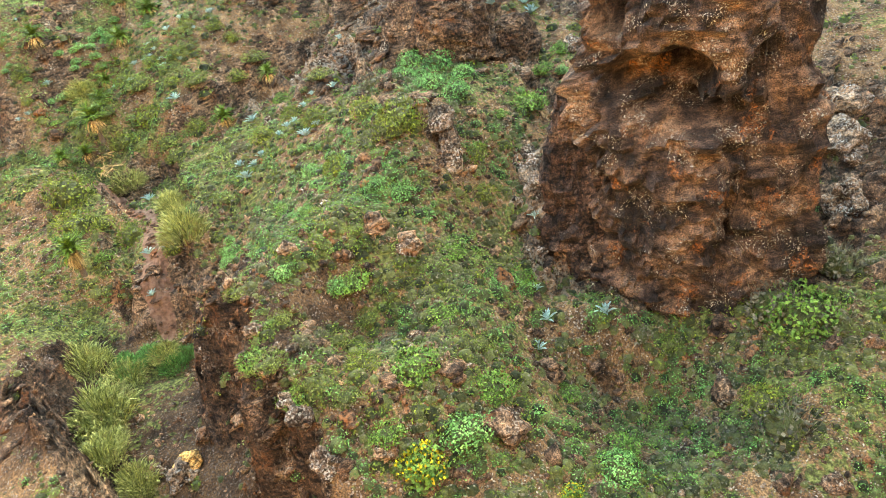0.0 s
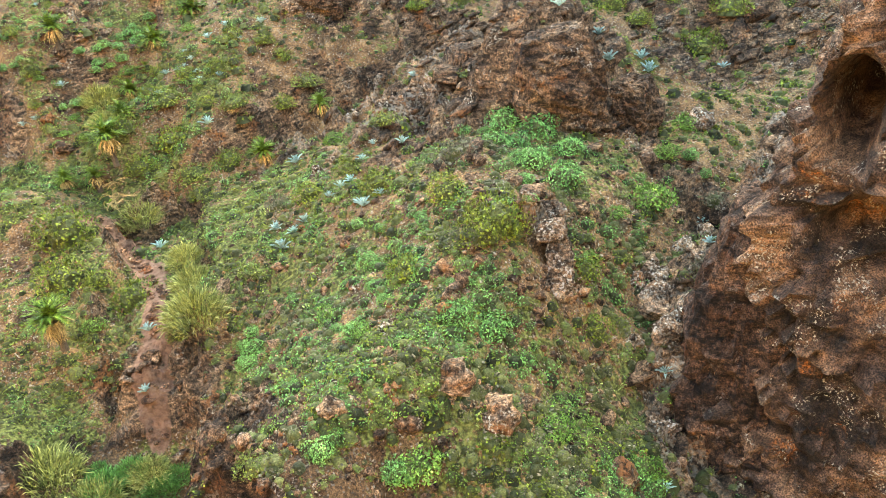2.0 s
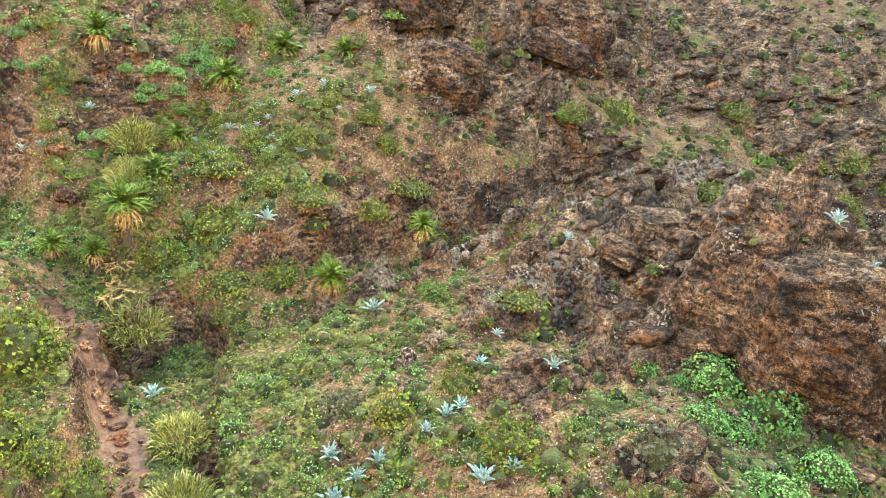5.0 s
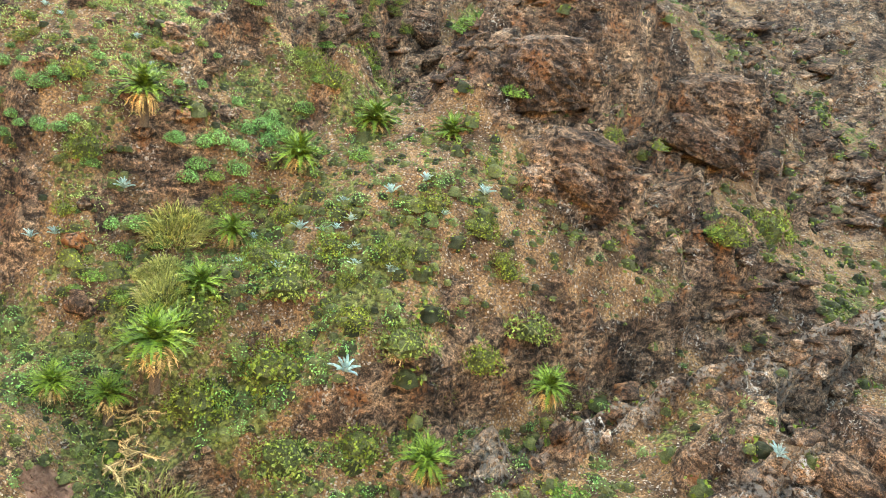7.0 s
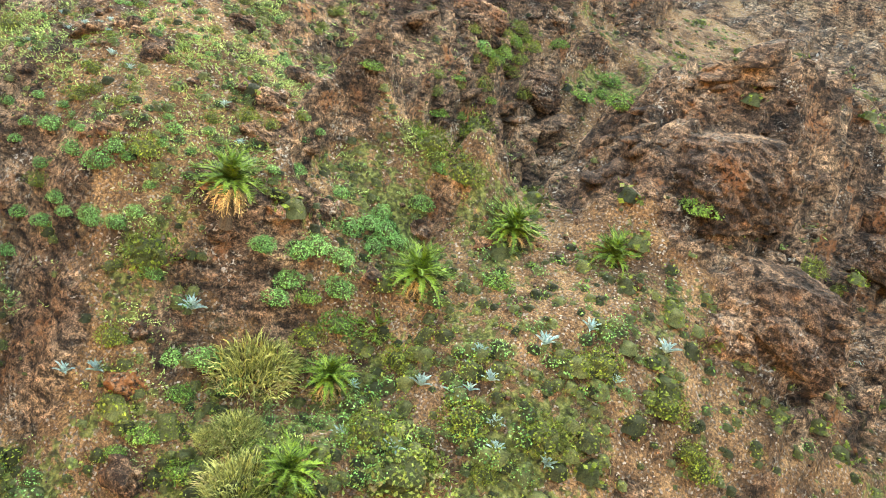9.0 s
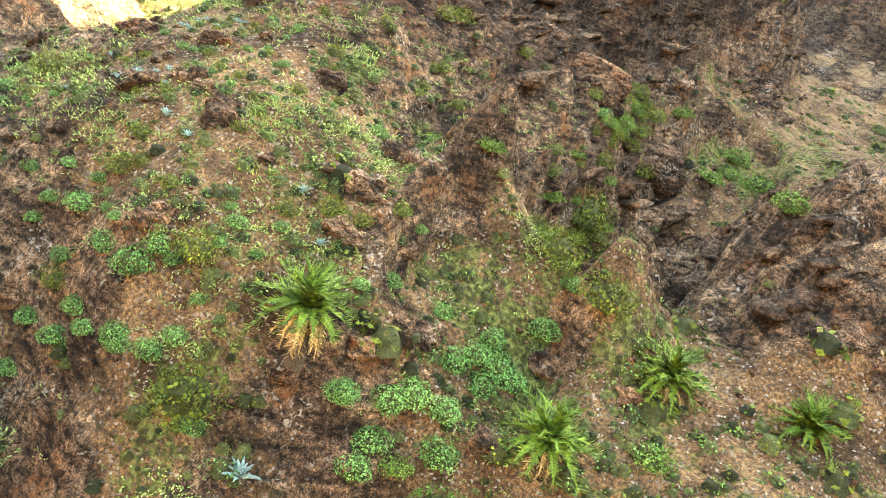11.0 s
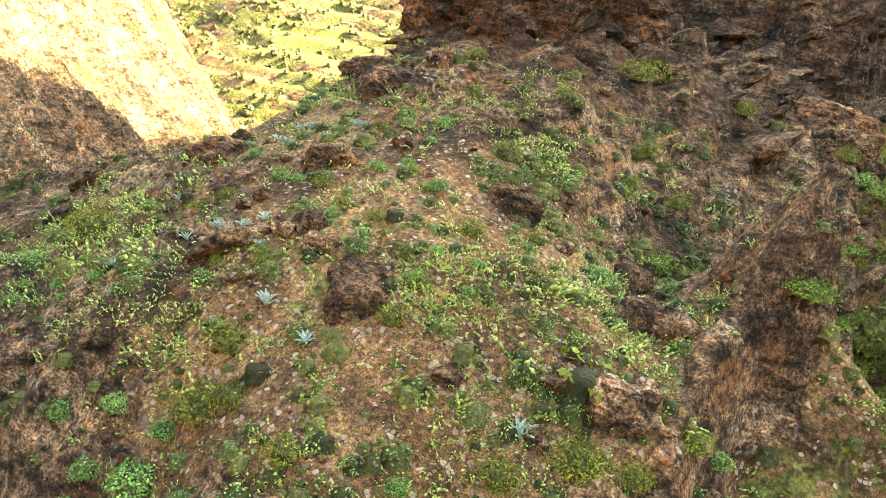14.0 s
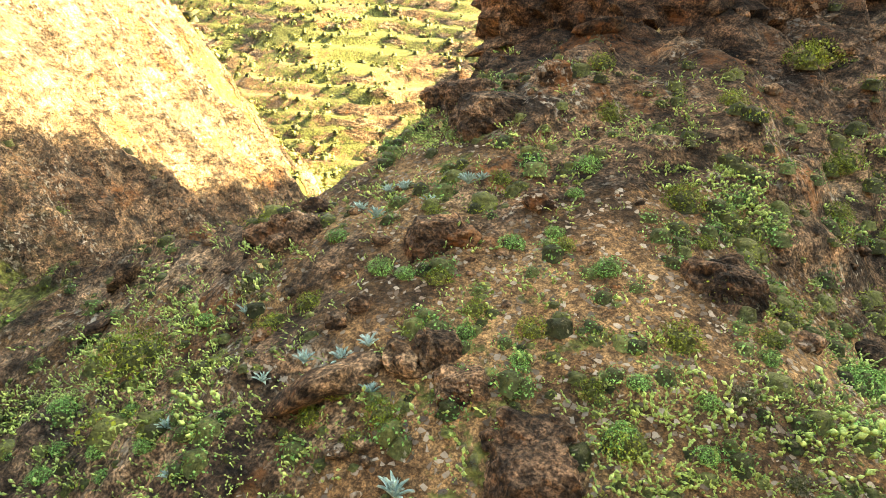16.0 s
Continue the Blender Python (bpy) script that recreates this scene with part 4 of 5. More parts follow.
BROOM_MIDDLE = [
    (-60.4, 95.9, 0.97), (-48.1, 98.6, 1.47), (-77.9, 95.1, 1.59), (-63.5, 95.4, 1.32), (-57.8, 97.0, 0.69), (-87.3, 98.5, 0.75), (-81.0, 97.4, 0.99),
    (-59.9, 98.5, 1.31), (-86.5, 98.9, 0.54), (-83.8, 98.1, 0.45), (-56.1, 99.5, 1.38), (-87.8, 99.8, 0.57), (-69.8, 98.9, 1.01), (-64.9, 100.4, 0.98),
    (-89.0, 101.2, 0.25), (-88.8, 101.8, 0.4), (-97.2, 101.4, 0.97), (-90.4, 101.4, 0.3), (-20.4, 117.1, 1.97), (-84.3, 102.1, 0.44), (-79.9, 101.1, 0.57),
    (-48.9, 103.7, 1.08), (-90.3, 102.0, 0.31), (-93.6, 103.0, 0.36),
]
BROOM_FAR = [
    (-84.5, 103.4, 0.41), (-85.6, 104.1, 0.31), (-93.1, 103.9, 0.36), (-55.2, 103.6, 1.27), (-49.6, 103.8, 0.82), (-78.7, 102.6, 0.73), (-87.3, 104.7, 0.36),
    (-88.7, 104.7, 0.3), (-90.1, 105.1, 0.35), (-78.2, 102.7, 0.57), (-51.5, 104.5, 1.29), (-84.7, 106.1, 0.49), (-77.5, 103.4, 0.48), (-88.1, 107.3, 0.28),
    (-92.0, 107.3, 0.25), (-83.4, 107.6, 0.29), (-91.3, 109.3, 0.34), (-76.8, 105.2, 0.52), (-85.6, 109.6, 0.28), (-86.7, 110.9, 0.56), (1.9, 125.7, 3.06),
    (-90.5, 114.1, 0.53), (-6.1, 127.1, 1.87), (-35.2, 119.5, 1.67),
]
BROOM_HILL = [
    (-9.8, 131.2, 2.51), (-83.7, 115.5, 0.45), (-91.8, 115.8, 0.49), (-84.0, 116.6, 0.48), (-87.4, 116.0, 0.42), (-84.8, 118.6, 0.56), (-31.6, 129.2, 2.4),
    (-82.5, 118.7, 0.51), (-84.5, 119.3, 0.68), (-70.4, 111.5, 0.88), (-46.6, 120.2, 1.17), (-67.7, 110.1, 1.41), (-1.4, 132.7, 1.67), (-87.0, 122.4, 0.82),
    (-44.1, 124.6, 0.72), (6.3, 130.7, 3.03), (-87.0, 124.7, 0.98), (-71.2, 112.3, 1.5), (-5.6, 133.5, 2.08), (-83.1, 127.9, 0.64), (-72.0, 127.6, 1.43),
    (-74.4, 127.8, 1.28), (-74.7, 127.6, 2.11), (-18.2, 138.8, 1.86),
]
ALL_BROOM = BROOM_NEAR + BROOM_MIDDLE + BROOM_FAR + BROOM_HILL
DRY_BUSH_PLACES = [
    (7.1, 40.6, 1.49), (3.6, 44.9, 1.14), (10.6, 40.7, 2.44), (-21.7, 39.6, 0.84), (-21.7, 41.6, 1.05), (-16.6, 43.4, 1.04), (1.5, 50.0, 1.24),
    (16.6, 49.5, 1.91), (12.7, 52.2, 2.57), (19.2, 57.4, 2.27), (-2.6, 67.8, 1.44), (-18.6, 62.3, 1.2), (-9.2, 72.3, 0.81), (-22.0, 74.8, 1.88),
    (-0.7, 80.9, 1.3), (-40.3, 76.8, 1.32), (-95.6, 104.1, 0.62), (-81.9, 104.6, 0.3), (-83.2, 105.6, 0.31), (3.6, 134.1, 2.54),
]
ALL_DRY_BUSH = DRY_BUSH_PLACES
LOW_BUSH_PLACES = [
    (-18.0, 35.7, 1.18), (-20.4, 36.7, 1.8), (-23.4, 37.2, 1.44), (-20.5, 42.1, 1.25), (-19.2, 45.9, 1.26), (3.8, 50.9, 1.42), (-23.9, 41.7, 1.08),
    (-10.0, 42.6, 1.29), (-28.0, 45.0, 1.4), (-39.7, 68.7, 1.47), (-32.5, 88.6, 1.69), (-56.0, 88.2, 2.3), (-52.2, 94.8, 1.97), (-61.3, 95.4, 2.42),
    (-46.3, 102.2, 2.02),
]
ALL_LOW_BUSH = LOW_BUSH_PLACES
REEDS_PLACES = [
    (-44.0, 40.1, 2.16), (-41.3, 39.8, 2), (-47.8, 43.6, 1.96), (-47.3, 46.1, 3.18), (-52.1, 52.0, 2.75), (-47.5, 51.1, 2.1), (-44.6, 54.2, 1.59),
    (-42.4, 62.8, 2.54), (-46.3, 69.2, 2.08), (-50.3, 74.5, 1.91), (-61.2, 83.5, 2.44), (-66.5, 90.2, 1.79), (-70.1, 92.4, 0.86), (-69.3, 93.2, 1.3),
    (-71.0, 96.1, 2.19), (-70.4, 97.0, 1.43),
]
ALL_REEDS = REEDS_PLACES
AGAVE_NEAR = [
    (-6.3, 46.0, 0.81), (-0.8, 50.4, 0.96), (-5.5, 49.6, 0.87), (-6.3, 52.7, 0.66), (-6.0, 59.9, 0.67), (-46.2, 58.7, 0.63), (-1.8, 74.4, 0.63),
    (-48.4, 64.0, 0.74), (-1.8, 80.1, 0.79), (-37.7, 70.8, 0.96), (-30.3, 72.8, 0.93), (-37.1, 72.4, 0.71), (-28.9, 73.6, 0.66), (-36.4, 73.5, 0.79),
    (-39.3, 73.5, 0.74), (-34.4, 75.5, 0.61), (-33.8, 77.1, 0.74), (-33.1, 78.0, 0.66), (-33.3, 82.4, 0.65), (-33.2, 85.9, 0.54), (-28.6, 81.3, 0.64),
    (-55.0, 77.5, 0.96), (-9.8, 92.5, 0.96), (-43.7, 89.3, 0.93),
]
AGAVE_MIDDLE = [
    (-6.5, 102.5, 1.01), (-10.8, 94.1, 0.8), (-30.6, 95.2, 0.64), (-77.9, 90.3, 0.58), (-14.3, 91.7, 0.81), (-25.1, 98.0, 0.64), (-76.6, 91.1, 0.59),
    (-5.8, 100.9, 1.19), (-54.5, 91.6, 0.92), (-62.1, 95.4, 0.71), (-64.7, 95.1, 0.52), (-74.9, 95.4, 0.72), (-57.9, 98.1, 0.56), (-66.4, 98.7, 0.47),
    (-55.5, 98.6, 0.55), (-58.6, 99.0, 0.58), (-61.1, 99.4, 0.6), (-62.9, 99.1, 0.62), (-60.5, 99.8, 0.45), (-92.4, 99.3, 0.25), (-93.8, 100.1, 0.25),
    (-85.8, 100.6, 0.33), (-87.7, 100.9, 0.39), (-59.8, 100.5, 0.54),
]
AGAVE_FAR = [
    (-61.1, 100.6, 0.47), (-92.2, 101.6, 0.25), (-89.4, 102.1, 0.25), (-91.5, 102.2, 0.29), (-61.0, 101.5, 0.56), (-90.7, 102.6, 0.34), (-90.3, 103.0, 0.29),
    (-80.0, 102.1, 0.44), (-78.0, 101.4, 0.35), (-94.8, 103.2, 0.27), (-58.2, 103.0, 0.71), (-54.2, 103.5, 0.46), (-78.3, 102.2, 0.4), (4.4, 121.0, 0.8),
    (-56.5, 104.9, 0.65), (-93.8, 107.0, 0.33), (-94.8, 107.4, 0.31), (-92.4, 107.6, 0.28), (-52.6, 106.8, 0.73), (-91.7, 109.0, 0.25), (-92.0, 108.8, 0.35),
    (-94.0, 108.4, 0.31), (-94.6, 108.4, 0.27), (-41.2, 120.5, 0.52),
]
ALL_AGAVE = AGAVE_NEAR + AGAVE_MIDDLE + AGAVE_FAR
BOULDER_NEAR = [
    (-17.8, 34.3, 0.85), (-15.6, 32.9, 0.9), (-11.2, 39.2, 0.95), (-5.4, 44.4, 1.1), (-14.4, 42.3, 0.8), (-22.0, 41.0, 0.8),
    (-10.8, 32.4, 0.75), (-15.3, 33.0, 0.76), (12.4, 35.8, 0.89), (-17.9, 34.6, 0.58), (-7.9, 36.3, 1.6), (-15.3, 36.9, 0.73), (-2.7, 43.1, 0.72),
    (7.3, 46.1, 1.16), (-11.4, 38.3, 1.04), (-2.2, 47.0, 0.74), (-5.7, 44.7, 1.05), (-36.1, 43.6, 1.09), (10.0, 48.2, 0.72), (8.3, 51.4, 1.23),
    (15.8, 47.5, 0.82), (18.4, 47.3, 0.75), (-15.6, 50.9, 1.34), (-24.5, 47.7, 0.84), (-18.3, 52.1, 1.36), (-19.6, 58.2, 0.81), (-46.8, 61.3, 0.77),
]
BOULDER_MIDDLE = [
    (-30.7, 68.5, 0.51), (-37.5, 68.8, 0.66), (-19.1, 66.6, 0.59), (-26.0, 69.8, 0.62), (-23.8, 69.6, 0.62), (-12.0, 72.2, 0.75),
    (-17.0, 71.4, 0.78), (-5.4, 79.6, 0.74), (-35.8, 90.8, 1.23), (-72.7, 89.5, 1.18), (-75.0, 91.5, 0.89), (-75.9, 93.1, 0.61), (-83.3, 96.6, 0.5),
    (-82.9, 97.2, 0.51), (-75.8, 98.1, 0.84), (-78.0, 99.2, 0.72), (-86.6, 102.4, 0.29), (-86.2, 102.7, 0.6), (-82.1, 101.9, 0.42), (-85.7, 103.1, 0.39),
]
BOULDER_FAR = [
    (-88.1, 103.0, 0.33), (-89.2, 102.9, 0.48), (-91.5, 103.2, 0.33), (-74.1, 100.3, 0.73), (-89.1, 103.5, 0.36), (-79.7, 102.3, 0.36), (-91.3, 103.8, 0.33),
    (-77.9, 102.4, 0.74), (-80.0, 103.7, 0.62), (-77.1, 102.6, 0.62), (-91.1, 106.5, 0.61), (-91.5, 106.2, 0.42), (-90.4, 106.5, 0.4), (-87.6, 107.5, 0.25),
    (-73.8, 104.3, 0.86), (-78.9, 104.2, 0.76), (-68.5, 102.6, 0.77), (-96.1, 105.5, 0.49), (-84.9, 108.4, 0.63), (-73.2, 105.0, 0.66),
]
BOULDER_HILL = [
    (-76.1, 105.8, 0.55), (-78.3, 105.1, 0.67), (-96.8, 105.5, 0.63), (-96.7, 107.5, 0.48), (-84.9, 109.2, 0.49), (-83.9, 109.1, 0.3), (-96.3, 106.3, 0.71),
    (-89.5, 108.5, 0.37), (-82.9, 108.7, 0.36), (-83.7, 109.1, 0.25), (-79.9, 108.1, 0.71), (-78.9, 108.5, 0.8), (-49.5, 110.4, 1.57), (-64.7, 108.3, 0.61),
    (-97.2, 114.1, 0.62), (-68.9, 108.7, 0.85), (-96.3, 114.2, 0.72), (-94.9, 113.6, 0.62), (-94.4, 114.3, 0.37), (-75.9, 148.8, 1.18),
]
ALL_BOULDER = BOULDER_NEAR + BOULDER_MIDDLE + BOULDER_FAR + BOULDER_HILL
PALE_ROCK_PLACES = [
    (23.2, 67.6, 2.1), (25.0, 75.0, 2.6), (25.6, 78.5, 2.4), (-6.0, 67.2, 1.9), (-3.0, 65.6, 1.7), (-21.2, 34.6, 0.9), (-22.3, 35.7, 0.8), (-19.2, 31.8, 1.0), (-25.6, 40.3, 0.7), (-7.8, 35.8, 0.9),
    (-37.2, 40.5, 1.52), (8.2, 59.6, 1.99), (-8.0, 63.5, 0.83), (-3.3, 64.0, 1.13), (-5.8, 62.3, 1.14), (-4.2, 64.2, 1.39), (-2.5, 65.5, 0.96),
    (-13.6, 63.1, 0.61), (-3.4, 70.6, 0.77), (-13.0, 65.1, 0.75), (-7.6, 69.0, 0.85), (-13.3, 66.2, 0.59), (-6.2, 70.2, 1.31), (-1.2, 68.7, 1.01),
    (-13.5, 68.0, 0.83), (-6.7, 71.3, 0.77), (-3.8, 75.1, 0.96), (-1.8, 77.5, 0.79), (25.8, 82.0, 1.18), (-38.2, 82.3, 0.85), (-37.0, 84.3, 0.86),
    (-0.9, 93.4, 1.38),
]
ALL_PALE_ROCK = PALE_ROCK_PLACES
TANGLE_PLACES = [
    (-64.0, 84.6, 2.36), (-64.3, 86.2, 1.89), (-64.7, 90.9, 1.17), (-52.3, 93.9, 0.74),
]
ALL_TANGLE = TANGLE_PLACES


# ---- the large crag and the outcrops ----
def rock_block(seed, half, cuts, beds=1.0, caves=(), lean=(0.0, 0.0), dip=(0.45, 0.9), thick=2.4, mat=None, waist=0.28, flare=0.0):
    """A broken block of tilted rock beds; half sizes in metres."""
    bm = bmesh.new()
    bmesh.ops.create_cube(bm, size=2.0)
    bmesh.ops.subdivide_edges(bm, edges=bm.edges[:], cuts=cuts, use_grid_fill=True)
    off = Vector((seed * 13.7, seed * 5.1, seed * 9.3))
    k = (half[0] + half[2]) / 24.0
    for v in bm.verts:
        p = v.co.copy()
        taper = 1 - waist * max(p.z, 0) ** 1.5 + flare * max(-p.z, 0)
        p = Vector((p.x * taper, p.y * taper, p.z))
        n = p.normalized()
        p = p.lerp(n * 1.15, 0.35)
        q = Vector((p.x * half[0] + lean[0] * p.z, p.y * half[1] + lean[1] * p.z, p.z * half[2]))
        r = q / k + off
        d = 1.1 * noise.fractal(r * 0.16, 1.0, 2.0, 5) + 0.6 * (1 - 2 * abs(noise.fractal(r * 0.23 + Vector((7, 3, 1)), 1.0, 2.0, 4)))
        near = noise.voronoi(r * Vector((0.30, 0.30, 0.42)))[0]
        d += 1.5 * min(near[1] - near[0], 0.6)
        bed = (dip[0] * q.x + dip[1] * q.z + 0.5 * thick * noise.noise(r * 0.3)) / thick
        bed = bed - math.floor(bed)
        d += 1.0 * beds * (bed - 0.5) + 0.5 * noise.fractal(r * 0.9, 1.0, 2.0, 3) + 0.3 * noise.fractal(r * Vector((1.5, 1.5, 1.9)), 1.0, 2.0, 2)
        q += Vector((n.x, n.y, n.z * 0.4)) * d * k
        for hx, hz, wide, tall, deep in caves:
            g = math.exp(-((((q.x - hx) / wide) ** 2 + ((q.z - hz) / tall) ** 2) ** 2))
            if p.y < 0.2:
                q.y += deep * g
        v.co = q
    mesh = bpy.data.meshes.new("rock")
    bm.to_mesh(mesh)
    bm.free()
    mesh.materials.append(mat or CRAG_ROCK)
    return mesh


CAVES = [(-2.0, 10.6, 1.2, 2.4, 9.0), (4.2, 1.6, 2.4, 1.0, 6.0), (2.8, 4.6, 2.4, 1.7, 6.0), (-0.6, 4.6, 2.0, 1.5, 3.4), (1.6, 2.4, 2.4, 0.8, 3.2)]
crag = tagged(new("rock_crag", rock_block(0, (6.4, 6.0, 18.0), 72, 0.75, CAVES, (4.4, 2.0), waist=0.0, flare=0.12)), "tall rusty brown crag with dark hollows on the slope", "crag")
crag.matrix_world = pose(6.3, 61.0, 22.0, 0, 0, -25)
for seed, half, x, y, z, turn, name, label in ((5, (3.8, 4.6, 11.0), -6.2, -2.4, -7.5, 10, "buttress", "near-black leaning buttress"), (6, (4.5, 3.2, 4.6), 3.0, -2.4, -14.2, -10, "foot", "broken foot with pale lichen"), (7, (3.0, 3.2, 17.0), 7.4, 1.2, -1.0, 30, "flank", "")):
    part(name, rock_block(seed, half, 26, 1.0, (), (0.8, 1.4), waist=0.35, flare=0.2, mat=BLACK_ROCK if name == "buttress" else CRAG_ROCK), crag, label, pose(x, y, z, 0, 0, turn))
rand = random.Random(4)
OUTCROP_MESHES = [rock_block(3 + j, (3.5, 3.0, 2.8), 19, 1.0, (), (0.4, 0.2), (0.65, 0.65), 0.9, OUTCROP_ROCK) for j in range(4)]
SLAB_MESHES = [rock_block(30 + j, (3.2, 2.4, 1.3), 11, 0.8, (), (0.5, 0.2), (0.7, 0.6), 0.7, OUTCROP_ROCK) for j in range(3)]
for k, (x, y, wide, tall, turn) in enumerate(ALL_OUTCROP):
    ob = tagged(new("rock_outcrop", OUTCROP_MESHES[k % 4]), "craggy brown rock outcrop of tilted beds with rusty patches", "rock", "outcrops")
    ob.matrix_world = pose(x, y, level(x, y) - 0.36 * tall, rand.uniform(-12, 12), rand.uniform(-12, 12), turn) @ Matrix.Diagonal((wide / 4.0, wide / 4.0, tall / 2.2, 1))
    for j in range(3 if wide > 1.2 else 1):
        a = rand.uniform(0, 6.28)
        part("slab", SLAB_MESHES[(k + j) % 3], ob, "", pose(2.9 * math.cos(a), 2.6 * math.sin(a), rand.uniform(-0.4, 0.9), rand.uniform(-8, 8), rand.uniform(12, 32), rand.uniform(-20, 40)) @ Matrix.Scale(rand.uniform(0.45, 0.8), 4))

# the bare dark cliff that stands right behind the crest of the end hill
cliff = tagged(new("dark_cliff", rock_block(47, (6.5, 4.0, 9.0), 40, 0.9, (), (0.5, 0.6), (0.3, 1.0), 1.3, UMBER_ROCK, 0.0)), "bare umber cliff of bedded rock behind the crest", "cliff")
cliff.matrix_world = pose(-95.6, 127.0, 46.0, 0, 0, 33)
part("ledge", rock_block(48, (1.6, 1.2, 1.5), 14, 0.9, (), (0.3, 0.2), (0.5, 0.8), 0.5, STEP_ROCK), cliff, "rounded reddish-brown ledge", pose(-3.4, -4.0, -4.3, 0, 0, 10))

# the overhang with the bright rusty patch, and the pale pillar that stands out of the slope
overhang = tagged(new("rusty_overhang", rock_block(41, (2.6, 1.8, 1.6), 16, 1.0, (), (0.3, 0.2), (0.65, 0.65), 0.8, RUST_ROCK)), "rusty orange rock overhang in the brown cliff", "rock")
overhang.matrix_world = pose(-80.3, 136.4, level(-80.3, 136.4) + 0.3, 0, 12, 30)
pillar = tagged(new("rock_pillar", rock_block(43, (0.8, 0.7, 2.4), 12, 0.8, (), (0.2, 0.2), (0.5, 0.8), 0.6, LICHEN_ROCK)), "pale lichened pillar of rock leaning on the slope", "rock")
pillar.matrix_world = pose(-13.0, 63.4, level(-13.0, 63.4) + 1.3, -30, -6, 5)
part("cap", rock_block(44, (1.0, 0.9, 0.8), 10, 0.8, (), (0.1, 0.1), (0.5, 0.8), 0.6, LICHEN_ROCK), pillar, "rounded brown cap", pose(-0.2, 0.0, 2.5))


# ---- plants and stones in their places ----
def plant(name, meshes, parts, label, category, group):
    root = new(name, meshes[0])
    tagged(root, label, category, group)
    for mesh, pname in zip(meshes[1:], parts):
        part(pname, mesh, root)
    return root


SHRUBS = {
    "spurge": ("spurge_bush", ("woody_base",), "rounded pale green spurge bush on the stony slope", "shrub", "spurge bushes"),
    "bright": ("green_bush", ("woody_base",), "leafy bright green bush growing on soil", "shrub", "green bushes"),
    "broom": ("broom_bush", ("woody_base",), "dense olive green broom bush with fine twigs", "shrub", "broom bushes"),
    "grey": ("dry_bush", ("woody_base",), "bare grey-brown twiggy bush among rocks", "shrub", "dry bushes"),
    "herb": ("low_bush", ("woody_base",), "low yellowish green bush on dry soil", "shrub", "low bushes"),
    "yellow": ("flowering_bush", ("flower_heads",), "green bush covered with yellow flowers", "shrub", "flowering bushes"),
}
STOCK = {}
for k, (kind, (name, parts, label, category, group)) in enumerate(SHRUBS.items()):
    STOCK[kind] = [(shrub_meshes(kind, 10 * k + j), name, parts, label, category, group) for j in range(4)]
rand = random.Random(4)


def place(kind, x, y, size, tall=1.0, z=None):
    meshes, name, parts, label, category, group = STOCK[kind][rand.randrange(len(STOCK[kind]))]
    ob = plant(name, meshes, parts, label, category, group)
    ob.matrix_world = pose(x, y, (level(x, y) if z is None else z) - 0.06 * size, rand.uniform(-8, 8), rand.uniform(-8, 8), rand.uniform(0, 360)) @ Matrix.Diagonal((size, size, size * tall, 1))
    return ob


LEAVES = [agave_leaf(j) for j in range(2)]


def place_agave(x, y, size):
    """A rosette of stiff leaves, each one a part."""
    root = tagged(new("agave"), "blue-grey agave rosette with stiff pointed leaves", "agave", "agaves")
    root.matrix_world = pose(x, y, level(x, y) - 0.05, rand.uniform(-8, 8), rand.uniform(-8, 8), rand.uniform(0, 360)) @ Matrix.Scale(size, 4)
    n = 17
    for k in range(n):
        up = 8 + 62 * k / n + rand.uniform(-6, 6)
        part("leaf", LEAVES[k % 2], root, "", pose(0, 0, 0.05, 0, -up, 137.5 * k + rand.uniform(-8, 8)) @ Matrix.Scale(rand.uniform(0.8, 1.05) * (1 - 0.25 * k / n), 4))
    return root


FRONDS = [frond_mesh(j, FROND, "palm_frond", 0.4 + 0.22 * j, 0.2) for j in range(3)]
SKIRT = [frond_mesh(8 + j, DEAD_FROND, "dead_frond", 0.6 + 0.3 * j, 0.2, 0.055) for j in range(2)]

FALLEN = [frond_mesh(18 + j, DEAD_FROND, "dead_frond", 0.7 + 0.3 * j, 0.18, 0.022) for j in range(2)]


def place_palm(x, y, z, size, trunk, lean=(0, 0)):
    """A date palm: trunk, green fronds, and a skirt of dead ones."""
    root = tagged(new("date_palm"), "date palm with arching green fronds and dry hanging leaves", "palm tree", "palms")
    root.matrix_world = pose(x, y, z, lean[0], lean[1], rand.uniform(0, 360))
    v, f = tube([(0, 0, -trunk - 0.6), (0.05, 0, -trunk * 0.5), (0, 0, 0.15)], [0.34, 0.28, 0.36], 9)
    part("trunk", mesh_of("palm_trunk", v, f, BARK), root)
    n = 40
    for k in range(n):
        up = 86 - 88 * (k / n) ** 0.9 + rand.uniform(-7, 7)
        part("frond", FRONDS[k % 3], root, "", pose(0, 0, 0.2, 0, -up, 137.5 * k + rand.uniform(-9, 9)) @ Matrix.Scale(size * rand.uniform(1.0, 1.35), 4))
    for k in range(22):
        part("dead_frond", SKIRT[k % 2], root, "dry straw-coloured frond", pose(0, 0, 0.0, 0, 28 + rand.uniform(-22, 25), 360 * k / 22 + rand.uniform(-10, 10)) @ Matrix.Scale(size * rand.uniform(0.75, 1.0), 4))
    return root


